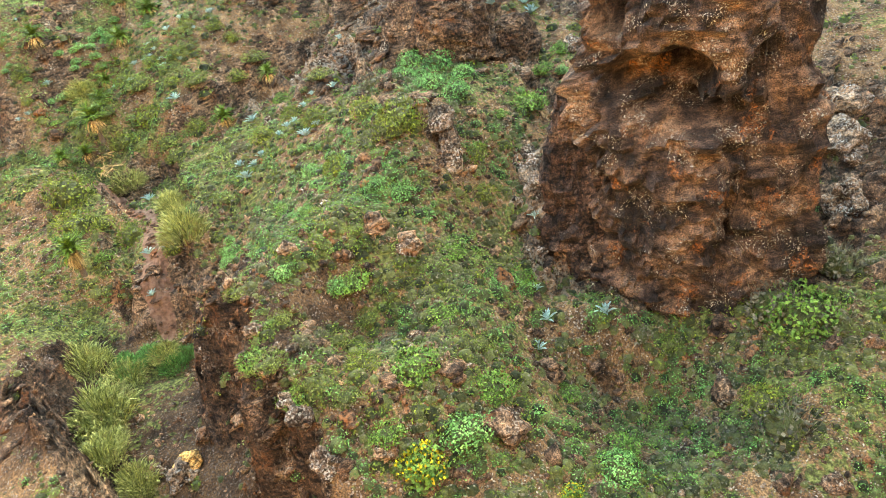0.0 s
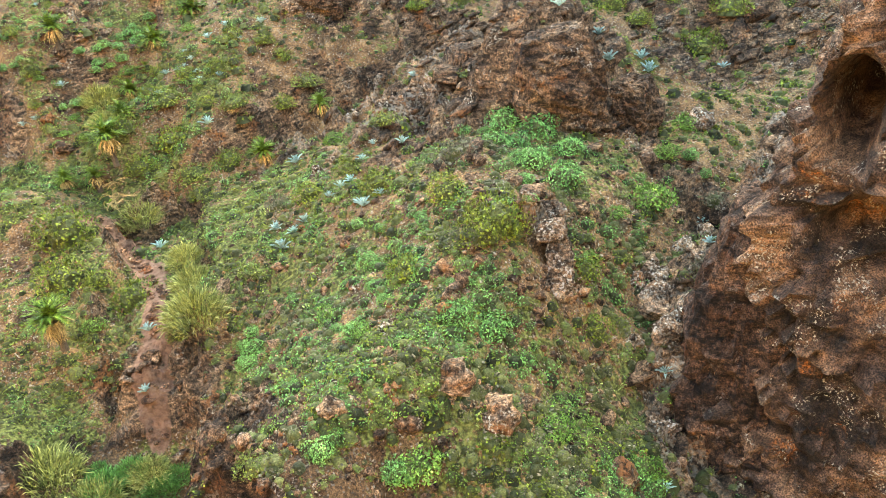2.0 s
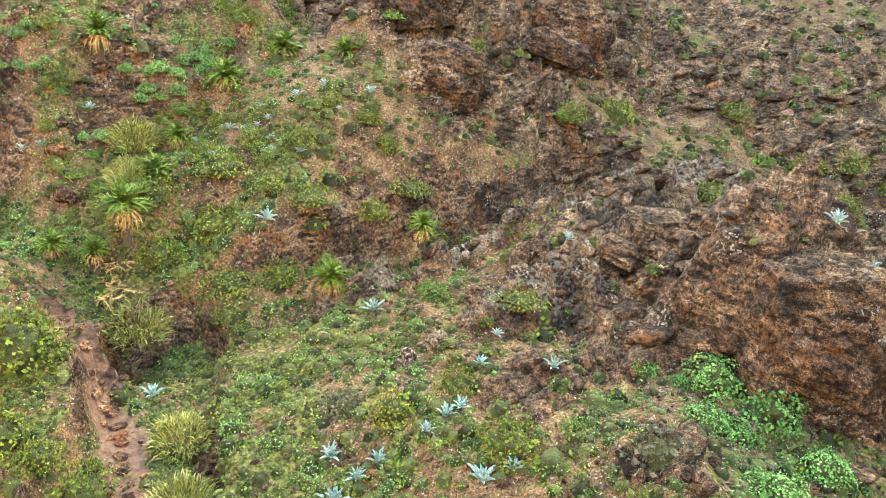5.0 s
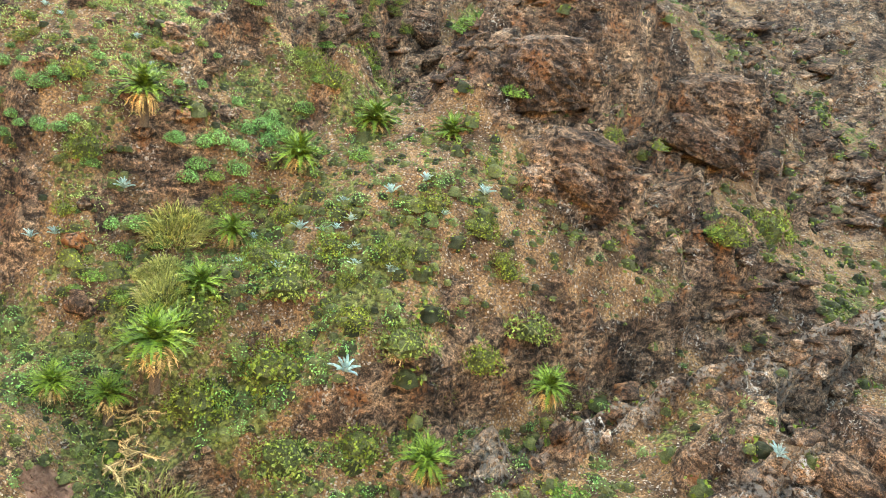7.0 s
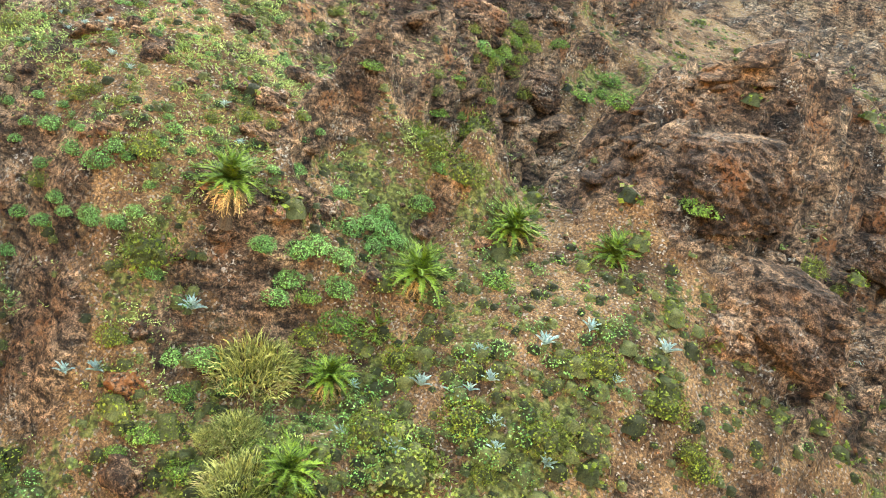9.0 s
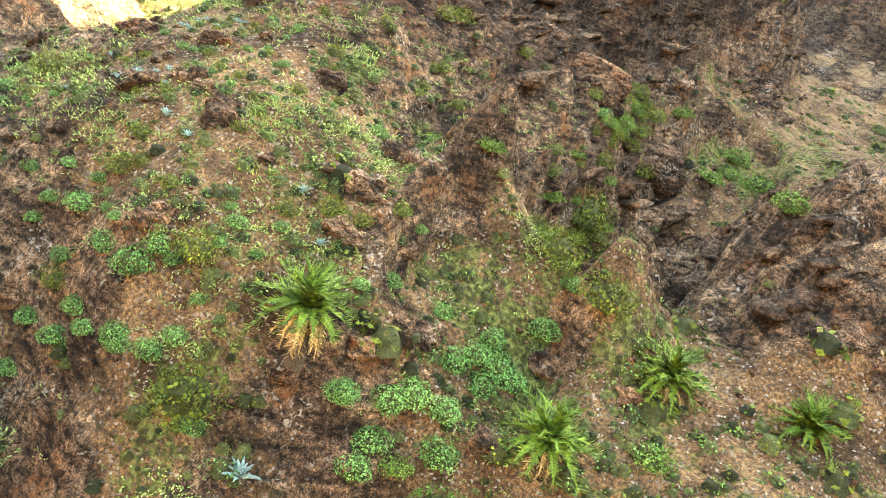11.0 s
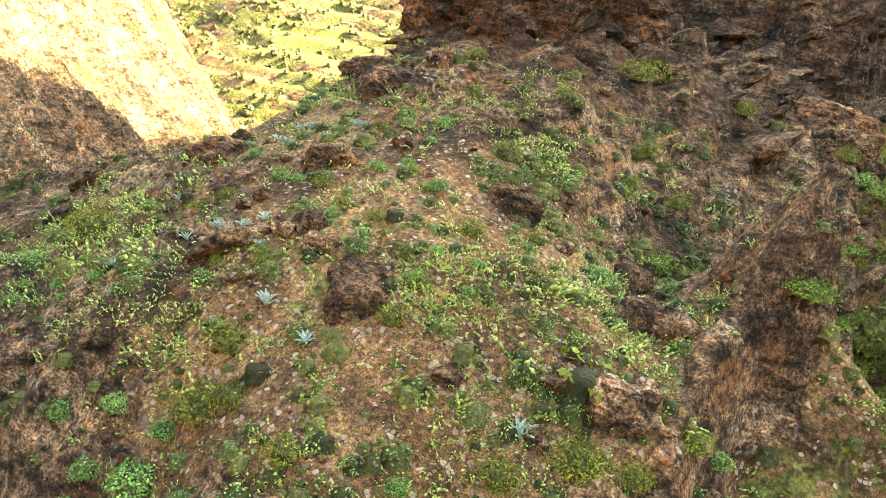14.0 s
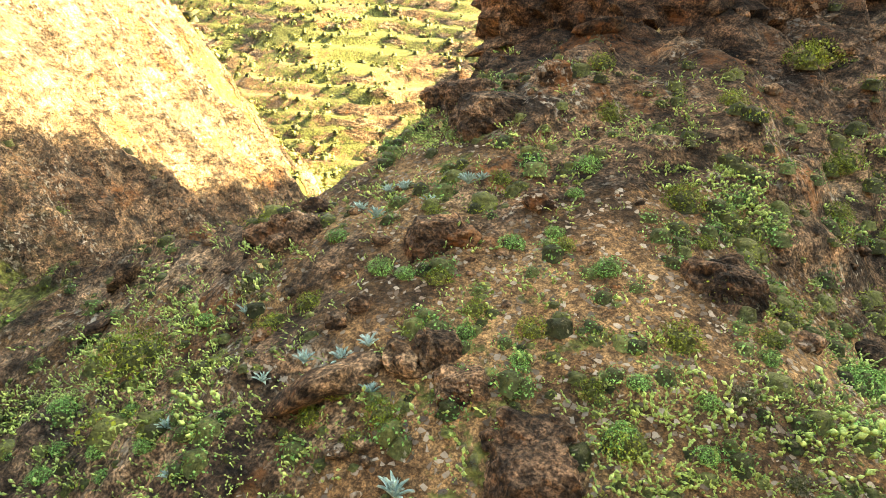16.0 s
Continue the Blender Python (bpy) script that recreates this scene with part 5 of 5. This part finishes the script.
for x, y, z, size, trunk in PALMS:
    place_palm(x, y, z, size, trunk)
for x, y, size in ALL_AGAVE:
    place_agave(x, y, size * 1.3)
for x, y, size in ALL_TANGLE:
    root = tagged(new("fallen_fronds"), "tangle of dry straw-coloured palm fronds on the slope", "dead leaves", "fallen fronds")
    root.matrix_world = pose(x, y, level(x, y) + 0.15, 0, 0, rand.uniform(0, 360)) @ Matrix.Scale(0.8 * size, 4)
    for k in range(26):
        part("dead_frond", FALLEN[k % 2], root, "", pose(rand.gauss(0, 0.45), rand.gauss(0, 0.45), 0.15, rand.uniform(-80, 80), rand.uniform(-25, 20), rand.uniform(0, 360)) @ Matrix.Scale(rand.uniform(0.45, 0.85), 4))


for kind, spots in (("spurge", ALL_SPURGE), ("bright", ALL_GREEN_BUSH), ("broom", ALL_BROOM), ("grey", ALL_DRY_BUSH), ("herb", ALL_LOW_BUSH), ("yellow", ALL_FLOWERING)):
    for x, y, size in spots:
        place(kind, x, y, size)

# boulders
STONES = [stone_mesh(j, BOULDER_ROCK, (1.0, 0.85, 0.75), 3, 0.4) for j in range(5)]
PALE_STONES = [stone_mesh(20 + j, LICHEN_ROCK, (1.0, 0.8, 0.95), 3, 0.5) for j in range(4)]
for spots, stock, label in ((ALL_BOULDER, STONES, "weathered reddish-brown boulder half sunk in the slope"), (ALL_PALE_ROCK, PALE_STONES, "pale lichen-covered grey boulder on the slope")):
    for x, y, size in spots:
        ob = tagged(new("boulder", stock[rand.randrange(len(stock))]), label, "rock", "boulders")
        ob.matrix_world = pose(x, y, level(x, y) + 0.1 * size, rand.uniform(-15, 15), rand.uniform(-15, 15), rand.uniform(0, 360)) @ Matrix.Scale(size * 1.05, 4)


def place_reeds(x, y, size, mat=None, label="clump of tall yellowish cane by the gully"):
    """Tall cane: many thin blades that fan out and bend over."""
    rng = np.random.default_rng(int(100 * abs(x) + y))
    n = 1300
    a, r = rng.uniform(0, 6.28, n), 0.75 * np.sqrt(rng.uniform(0, 1, n))
    roots = np.stack([r * np.cos(a), r * np.sin(a), rng.uniform(-0.1, 0.9, n) * (1.1 - r)], -1)
    ways = np.stack([0.9 * r * np.cos(a), 0.9 * r * np.sin(a), np.ones(n)], -1) + rng.normal(size=(n, 3)) * 0.25
    v, f = blades(rng, roots, ways, 0.5, 0.028, 0.0, 0.35)
    root = tagged(new("cane_clump", mesh_of("cane_blades", v, f, mat or REED)), label, "cane", "cane clumps")
    root.matrix_world = pose(x, y, level(x, y) - 0.05, 0, 0, rand.uniform(0, 360)) @ Matrix.Scale(size, 4)


for x, y, size in ALL_REEDS:
    place_reeds(x, y, size * 1.2)


for x, y, size in ((-47.6, 52.6, 1.9), (-46.2, 54.2, 1.5), (-43.4, 53.2, 1.7), (-42.6, 54.6, 1.4), (-49.0, 54.0, 1.3)):
    place_reeds(x, y, size, GREEN_CANE, "clump of fresh green cane on the bed of the gully")
for x, y, size in ((-47.3, 46.6, 2.6), (-46.0, 44.0, 2.2), (-44.4, 41.6, 2.4), (-41.0, 39.0, 2.0)):
    place_reeds(x, y, size)

# stone slabs that make the steps of the footpath
STEP_STONES = [stone_mesh(70 + j, STEP_ROCK, (1.0, 0.75, 0.26), 2, 0.25) for j in range(4)]
for (ax, ay, _a), (bx, by, _b) in zip(PATHWAY[:-1], PATHWAY[1:]):
    way = math.hypot(bx - ax, by - ay)
    for k in range(int(way / 0.55)):
        t = (k + rand.random()) * 0.55 / way
        x, y = ax + t * (bx - ax) + rand.gauss(0, 0.45), ay + t * (by - ay) + rand.gauss(0, 0.45)
        ob = tagged(new("step_stone", STEP_STONES[rand.randrange(4)]), "flat reddish-brown stone step of the footpath", "stone", "path stones")
        ob.matrix_world = pose(x, y, level(x, y) - 0.12, rand.uniform(-6, 6), rand.uniform(-6, 6), rand.uniform(0, 360)) @ Matrix.Scale(rand.uniform(0.3, 0.62), 4)


# the overgrown bed of the ravine
for k in range(75):
    t = rand.random()
    x, y = -72.5 - 5.0 * t + rand.gauss(0, 1.5), 113.0 + 30.0 * t + rand.gauss(0, 1.5)
    place(rand.choice(("broom", "broom", "bright", "herb")), x, y, rand.uniform(0.5, 1.0), 1.2)

# knobs of pale rock along the bare ribs
for line, width in RIBS:
    for (ax, ay, _a), (bx, by, _b) in zip(line[:-1], line[1:]):
        for k in range(int(math.hypot(bx - ax, by - ay) / 1.5)):
            t = rand.random()
            x, y = ax + t * (bx - ax) + rand.gauss(0, 0.35 * width), ay + t * (by - ay) + rand.gauss(0, 0.35 * width)
            size = rand.uniform(0.3, 0.9)
            ob = tagged(new("boulder", PALE_STONES[rand.randrange(4)]), "pale lichen-covered knob on a rib of rock", "rock", "boulders")
            ob.matrix_world = pose(x, y, level(x, y), rand.uniform(-25, 25), rand.uniform(-25, 25), rand.uniform(0, 360)) @ Matrix.Diagonal((size * 1.2, size * 0.8, size, 1))


# ---- growth that nobody could count ----
grow = np.random.default_rng(12)


def spots_where(count, box, want):
    x, y = grow.uniform(box[0], box[1], count * 14), grow.uniform(box[2], box[3], count * 14)
    keep = grow.uniform(size=len(x)) < want(x, y)
    x, y = x[keep][:count], y[keep][:count]
    return np.stack([x, y, levels(x, y) - 0.03], -1)


def round_about(x, y, cx, cy, size):
    return np.exp(-((x - cx) ** 2 + (y - cy) ** 2) / size**2)


def soil(x, y, rock_too=0.15):
    """Where plants find soil: little on rock, none on cliffs, on the footpath and on the gully's bed."""
    z = broad(x, y)
    steep = np.hypot(broad(x + 1, y) - z, broad(x, y + 1) - z)
    bed = ramp(along(x, y, GULLIES[0][0])[0], 4.0, 6.0)
    way = ramp(along(x, y, PATHWAY)[0], 0.9, 1.6)
    return (rock_too + (1 - rock_too) * (1 - ramp(rockiness(x, y), 0.1, 0.55))) * (1 - 0.9 * ramp(steep, 0.95, 1.35)) * (0.06 + 0.94 * bed) * way * (1 - 0.94 * bare_top(x, y))


def hill(x, y):
    return np.clip(round_about(x, y, -86, 103, 17) + 0.8 * round_about(x, y, -84, 116, 14), 0, 1)


def clumped(x, y, size, seed, cut):
    return ramp(fractal(x, y, size, 3, seed), cut - 0.15, cut + 0.35)


LAND = (-122, 40, 32, 182)
def near_slope(x, y):
    return np.clip(round_about(x, y, -16, 56, 24) + 0.8 * round_about(x, y, 12, 40, 13), 0, 1)


GROWTH = [
    # name, material, count, where, size, leaf sprays, tips, leaf size, tip width, dome height, upright, label
    ("far_shrubs", OLIVE, 1000, lambda x, y: (0.3 + 0.7 * soil(x, y, 0.3)) * round_about(x, y, 0, 130, 45), 0.85, 18, 14, 0.24, 0.1, 0.8, 0.3, "olive green shrubs on the far slope"),
    ("near_herbs", HERB, 1300, lambda x, y: soil(x, y, 0.25) * clumped(x, y, 3.0, 321, 0.0) * near_slope(x, y), 0.34, 8, 8, 0.30, 0.16, 0.5, 0.3, "low yellowish green herbs on the near slope"),
    ("near_spurge_bushes", SPURGE, 800, lambda x, y: soil(x, y, 0.2) * clumped(x, y, 4.0, 323, 0.0) * near_slope(x, y), 0.62, 55, 26, 0.135, 0.085, 0.85, 0.1, "small rounded grey-green spurge bushes on the near slope"),
    ("near_green_bushes", BRIGHT, 650, lambda x, y: soil(x, y, 0.2) * clumped(x, y, 4.0, 324, 0.05) * near_slope(x, y), 0.55, 38, 32, 0.145, 0.10, 0.7, 0.2, "small leafy green bushes on the near slope"),
    ("near_broom_bushes", OLIVE, 550, lambda x, y: soil(x, y, 0.2) * clumped(x, y, 4.0, 327, 0.05) * near_slope(x, y), 0.65, 24, 40, 0.18, 0.06, 0.8, 0.3, "small olive green broom bushes on the near slope"),
    ("near_dry_bushes", GREYISH, 1700, lambda x, y: soil(x, y, 0.4) * clumped(x, y, 4.0, 325, 0.0) * (near_slope(x, y) + 1.6 * round_about(x, y, 13, 43, 14)), 0.55, 10, 34, 0.20, 0.06, 0.8, 0.3, "small grey-brown dry bushes on the near slope"),
    ("gully_herbs", HERB, 2600, lambda x, y: (1 - 0.9 * hill(x, y)) * soil(x, y, 0.2) * (0.3 + 0.7 * clumped(x, y, 4.0, 322, 0.0)) * round_about(x, y, -60, 74, 20), 0.44, 9, 9, 0.28, 0.15, 0.5, 0.3, "low green herbs beside the footpath"),
    ("gully_bushes", SPURGE, 500, lambda x, y: (1 - 0.9 * hill(x, y)) * soil(x, y, 0.2) * clumped(x, y, 5.0, 326, 0.0) * round_about(x, y, -64, 82, 22), 0.62, 60, 26, 0.12, 0.07, 0.85, 0.1, "rounded grey-green bushes beside the footpath"),
    ("gully_brooms", OLIVE, 500, lambda x, y: (1 - 0.9 * hill(x, y)) * soil(x, y, 0.2) * clumped(x, y, 5.0, 328, 0.0) * round_about(x, y, -64, 82, 22), 0.72, 40, 60, 0.12, 0.045, 0.85, 0.3, "olive green broom bushes beside the footpath"),
    ("low_herbs", HERB, 3000, lambda x, y: (1 - 0.9 * hill(x, y)) * soil(x, y, 0.25) * (0.2 + 0.8 * clumped(x, y, 5.0, 301, 0.0)) * (0.3 + 0.5 * round_about(x, y, -55, 90, 45) + 1.2 * round_about(x, y, -43, 107, 11) + round_about(x, y, -35, 100, 10)), 0.30, 8, 8, 0.28, 0.15, 0.5, 0.3, "low yellowish green herbs scattered over the soil"),
    ("green_herbs", BRIGHT, 1500, lambda x, y: (1 - 0.9 * hill(x, y)) * soil(x, y) * clumped(x, y, 6.0, 302, 0.05) * (0.2 + 0.8 * round_about(x, y, -18, 54, 26) + 0.8 * round_about(x, y, -70, 108, 14)), 0.40, 9, 10, 0.26, 0.16, 0.55, 0.3, "patches of bright green herbs on the slope"),
    ("small_spurge_bushes", SPURGE, 420, lambda x, y: soil(x, y, 0.25) * clumped(x, y, 6.0, 303, -0.05) * (0.12 + 0.88 * hill(x, y)), 0.40, 60, 24, 0.12, 0.07, 0.85, 0.1, "small rounded pale green spurge bushes"),
    ("small_broom_bushes", OLIVE, 1200, lambda x, y: (1 - 0.9 * hill(x, y)) * soil(x, y, 0.3) * np.clip(0.8 * clumped(x, y, 7.0, 304, 0.0) + 0.8 * round_about(x, y, -43, 107, 11) + 0.7 * round_about(x, y, -35, 100, 10), 0, 1), 0.45, 20, 40, 0.16, 0.05, 0.85, 0.3, "small olive green broom bushes across the slope"),
    ("hill_spurge_bushes", SPURGE, 300, lambda x, y: soil(x, y, 0.5) * clumped(x, y, 4.0, 331, -0.05) * (0.1 + 0.9 * hill(x, y)), 0.36, 80, 30, 0.10, 0.06, 0.85, 0.1, "small rounded grey-green spurge bushes over the end hill"),
    ("hill_brooms", OLIVE, 380, lambda x, y: soil(x, y, 0.5) * clumped(x, y, 4.0, 332, 0.0) * (0.1 + 0.9 * hill(x, y)), 0.42, 40, 80, 0.10, 0.035, 0.85, 0.3, "small olive broom bushes over the end hill"),
    ("hill_herbs", HERB, 900, lambda x, y: soil(x, y, 0.5) * clumped(x, y, 3.0, 333, 0.0) * (0.1 + 0.9 * hill(x, y)), 0.22, 10, 10, 0.26, 0.13, 0.5, 0.3, "low yellowish herbs over the end hill"),
    ("dry_grass", DRY_GRASS, 2300, lambda x, y: soil(x, y, 0.5) * (0.3 + 0.7 * clumped(x, y, 8.0, 305, 0.0)), 0.26, 1, 14, 0.5, 0.05, 0.4, 0.6, "tufts of dry straw-coloured grass among stones"),
    ("dry_scrub", GREYISH, 1000, lambda x, y: soil(x, y, 0.4) * clumped(x, y, 6.0, 306, 0.0), 0.45, 8, 34, 0.18, 0.05, 0.8, 0.3, "low grey-brown dry scrub among stones"),
    ("valley_trees", REED, 2600, None, 0.9, 12, 6, 0.34, 0.2, 1.0, 0.2, "small green trees and bushes across the sunlit valley"),
]
for k, (name, mat, count, want, size, sprays, tips, leaf, width, tall, upright, label) in enumerate(GROWTH):
    if want is None:
        spots = spots_where(count, (-290, -108, 135, 300), lambda x, y: 0.4 + 0.6 * clumped(x, y, 12.0, 307, 0.0))
    else:
        box = (-46, 24, 30, 88) if name.startswith("near") else (-98, -28, 44, 112) if name.startswith("gully") else (-118, -62, 84, 134) if name.startswith("hill") else LAND
        spots = spots_where(count, box, want)
    sizes = size * np.clip(np.exp(grow.normal(size=len(spots)) * 0.27), 0.5, 1.45)
    thicket(name, mat, spots, sizes, sprays, tips, leaf, width, tall, upright, 400 + k, label, "undergrowth")

# succulent bushes of stubby forking stems: the nearest stem by stem, the rest as one mass
STEM_SHAPES = []
for j in range(3):
    w = 0.2 + 0.03 * j
    rim = [(w * math.cos(b), w * math.sin(b), 0.6) for b in np.arange(4) * math.pi / 2]
    STEM_SHAPES.append(([*rim, (0, 0, 0), (0, 0, 1.0)], [((i + 1) % 4, i, 4) for i in range(4)] + [(i, (i + 1) % 4, 5) for i in range(4)]))


def stem_poses(rng, n):
    """Where the stems of one bush sit, about 1 m wide."""
    made = []
    while len(made) < n:
        a, r = rng.uniform(0, 6.28), 0.5 * math.sqrt(rng.uniform(0, 1))
        m = pose(r * math.cos(a), r * math.sin(a), -0.04, 0, 0, math.degrees(a)) @ pose(0, 0, 0, rng.uniform(-30, 30), 20 + 80 * r + rng.uniform(-25, 25), 0)
        for j in range(int(rng.integers(1, 4))):
            s = rng.uniform(0.085, 0.145)
            made.append(m @ Matrix.Scale(s, 4))
            m = m @ pose(0, 0, 0.85 * s, rng.uniform(-55, 55), rng.uniform(-55, 55), 0)
    return made[:n]


STEM_MESHES = [mesh_of("stem", v, f, PADS) for v, f in STEM_SHAPES]
spots_hill = spots_where(2100, (-118, -66, 84, 134), lambda x, y: soil(x, y, 0.4) * (0.05 + 0.95 * hill(x, y)) * (0.12 + 0.88 * clumped(x, y, 4.0, 311, 0.05)))
spots_slope = spots_where(300, (-110, 0, 36, 120), lambda x, y: soil(x, y, 0.35) * clumped(x, y, 5.0, 312, 0.0))
stem_spots = np.concatenate([spots_hill, spots_slope])
stem_rng = np.random.default_rng(8)
nearest = np.argsort(np.hypot(stem_spots[:, 0] + 84, stem_spots[:, 1] - 102))
mass_v, mass_f, total = [], [], 0
for rank, i in enumerate(nearest):
    x, y, z = stem_spots[i]
    size = float(np.exp(stem_rng.normal() * 0.3)) * 0.85
    base = pose(x, y, z, stem_rng.uniform(-10, 10), stem_rng.uniform(-10, 10), stem_rng.uniform(0, 360)) @ Matrix.Scale(size, 4)
    poses = stem_poses(stem_rng, 32)
    if rank < 110:
        root = tagged(new("succulent_bush"), "low pale yellow-green succulent bush of stubby forking stems", "succulent", "succulent bushes")
        root.matrix_world = base
        for m in poses:
            part("stem", STEM_MESHES[rank % 3], root, "", m)
        continue
    v = np.c_[np.array(STEM_SHAPES[rank % 3][0]), np.ones(6)]
    f = np.array(STEM_SHAPES[rank % 3][1])
    for m in poses:
        mass_v.append((v @ np.array(base @ m).T)[:, :3])
        mass_f.append(f + total)
        total += 6
tagged(new("far_succulents", sheet_of("far_succulents", np.concatenate(mass_v), np.concatenate(mass_f), PADS)), "many low pale yellow-green succulent bushes over the hillside", "succulent", kind="stuff")

# the flat yellow slab on the bed of the gully
slab = tagged(new("flat_slab", stone_mesh(51, YELLOW_ROCK, (1.5, 1.1, 0.5), 3, 0.25)), "flat yellow-topped slab of rock on the bed of the gully", "rock")
slab.matrix_world = pose(-36.9, 41.1, level(-36.9, 41.1) + 0.45, 25, -12, 30)

# loose stones, and slabs that break out of the rock along its beds
def strewn(name, spots, sizes, squash, detail, tilt, mat, label, seed):
    rng = np.random.default_rng(seed)
    ball = stone_mesh(3 + seed, mat, (1, 1, 1), detail, 0.25)
    iv = np.array([v.co for v in ball.vertices])
    jf = np.array([p.vertices[:] for p in ball.polygons])
    n = len(spots)
    v = iv[None] * (1 + 0.22 * rng.normal(size=(n, len(iv), 1))) * np.array(squash)
    t = rng.uniform(-0.35, 0.35, n) + tilt
    ct, st = np.cos(t)[:, None], np.sin(t)[:, None]
    v = np.stack([v[..., 0] * ct - v[..., 2] * st, v[..., 1], v[..., 0] * st + v[..., 2] * ct], -1)
    a = rng.uniform(0, 6.28, n) if not tilt else rng.normal(0.7, 0.35, n)
    c, s = np.cos(a)[:, None], np.sin(a)[:, None]
    v = np.stack([v[..., 0] * c - v[..., 1] * s, v[..., 0] * s + v[..., 1] * c, v[..., 2]], -1) * sizes[:, None, None] + spots[:, None]
    f = jf[None] + (np.arange(n) * len(iv))[:, None, None]
    return tagged(new(name, sheet_of(name, v.reshape(-1, 3), f.reshape(-1, 3), mat)), label, "stones", kind="stuff")


stone_spots = spots_where(12000, LAND, lambda x, y: (x > -104) * (0.25 + 0.75 * ramp(rockiness(x, y), -0.1, 0.5)))
strewn("loose_stones", stone_spots, 0.15 * np.exp(grow.normal(size=len(stone_spots)) * 0.55), (1.0, 0.8, 0.65), 1, 0.0, BOULDER_ROCK, "loose angular brown and pale stones over the slope", 1)
slab_spots = spots_where(2100, LAND, lambda x, y: ramp(rockiness(x, y), 0.15, 0.7) * (x > -103) * (1 - 0.92 * hill(x, y)))
strewn("rock_slabs", slab_spots, 0.62 * np.exp(grow.normal(size=len(slab_spots)) * 0.45), (1.3, 0.8, 0.42), 2, 0.5, OUTCROP_ROCK, "tilted brown slabs that break out of the bedrock", 2)
pebble_spots = spots_where(7000, (-112, -64, 86, 132), lambda x, y: 0.3 + 0.7 * hill(x, y))
strewn("pebbles", pebble_spots, 0.05 * np.exp(grow.normal(size=len(pebble_spots)) * 0.5), (1.0, 0.8, 0.7), 1, 0.0, BOULDER_ROCK, "small brown pebbles on the soil of the end hill", 3)
near_spots = spots_where(5000, (-46, 24, 30, 90), lambda x, y: round_about(x, y, -14, 56, 26) * (0.3 + 0.7 * clumped(x, y, 4.0, 341, 0.0)))
strewn("slope_stones", near_spots, 0.24 * np.exp(grow.normal(size=len(near_spots)) * 0.5), (1.0, 0.8, 0.7), 1, 0.0, BOULDER_ROCK, "angular pale and brown stones among the bushes", 4)
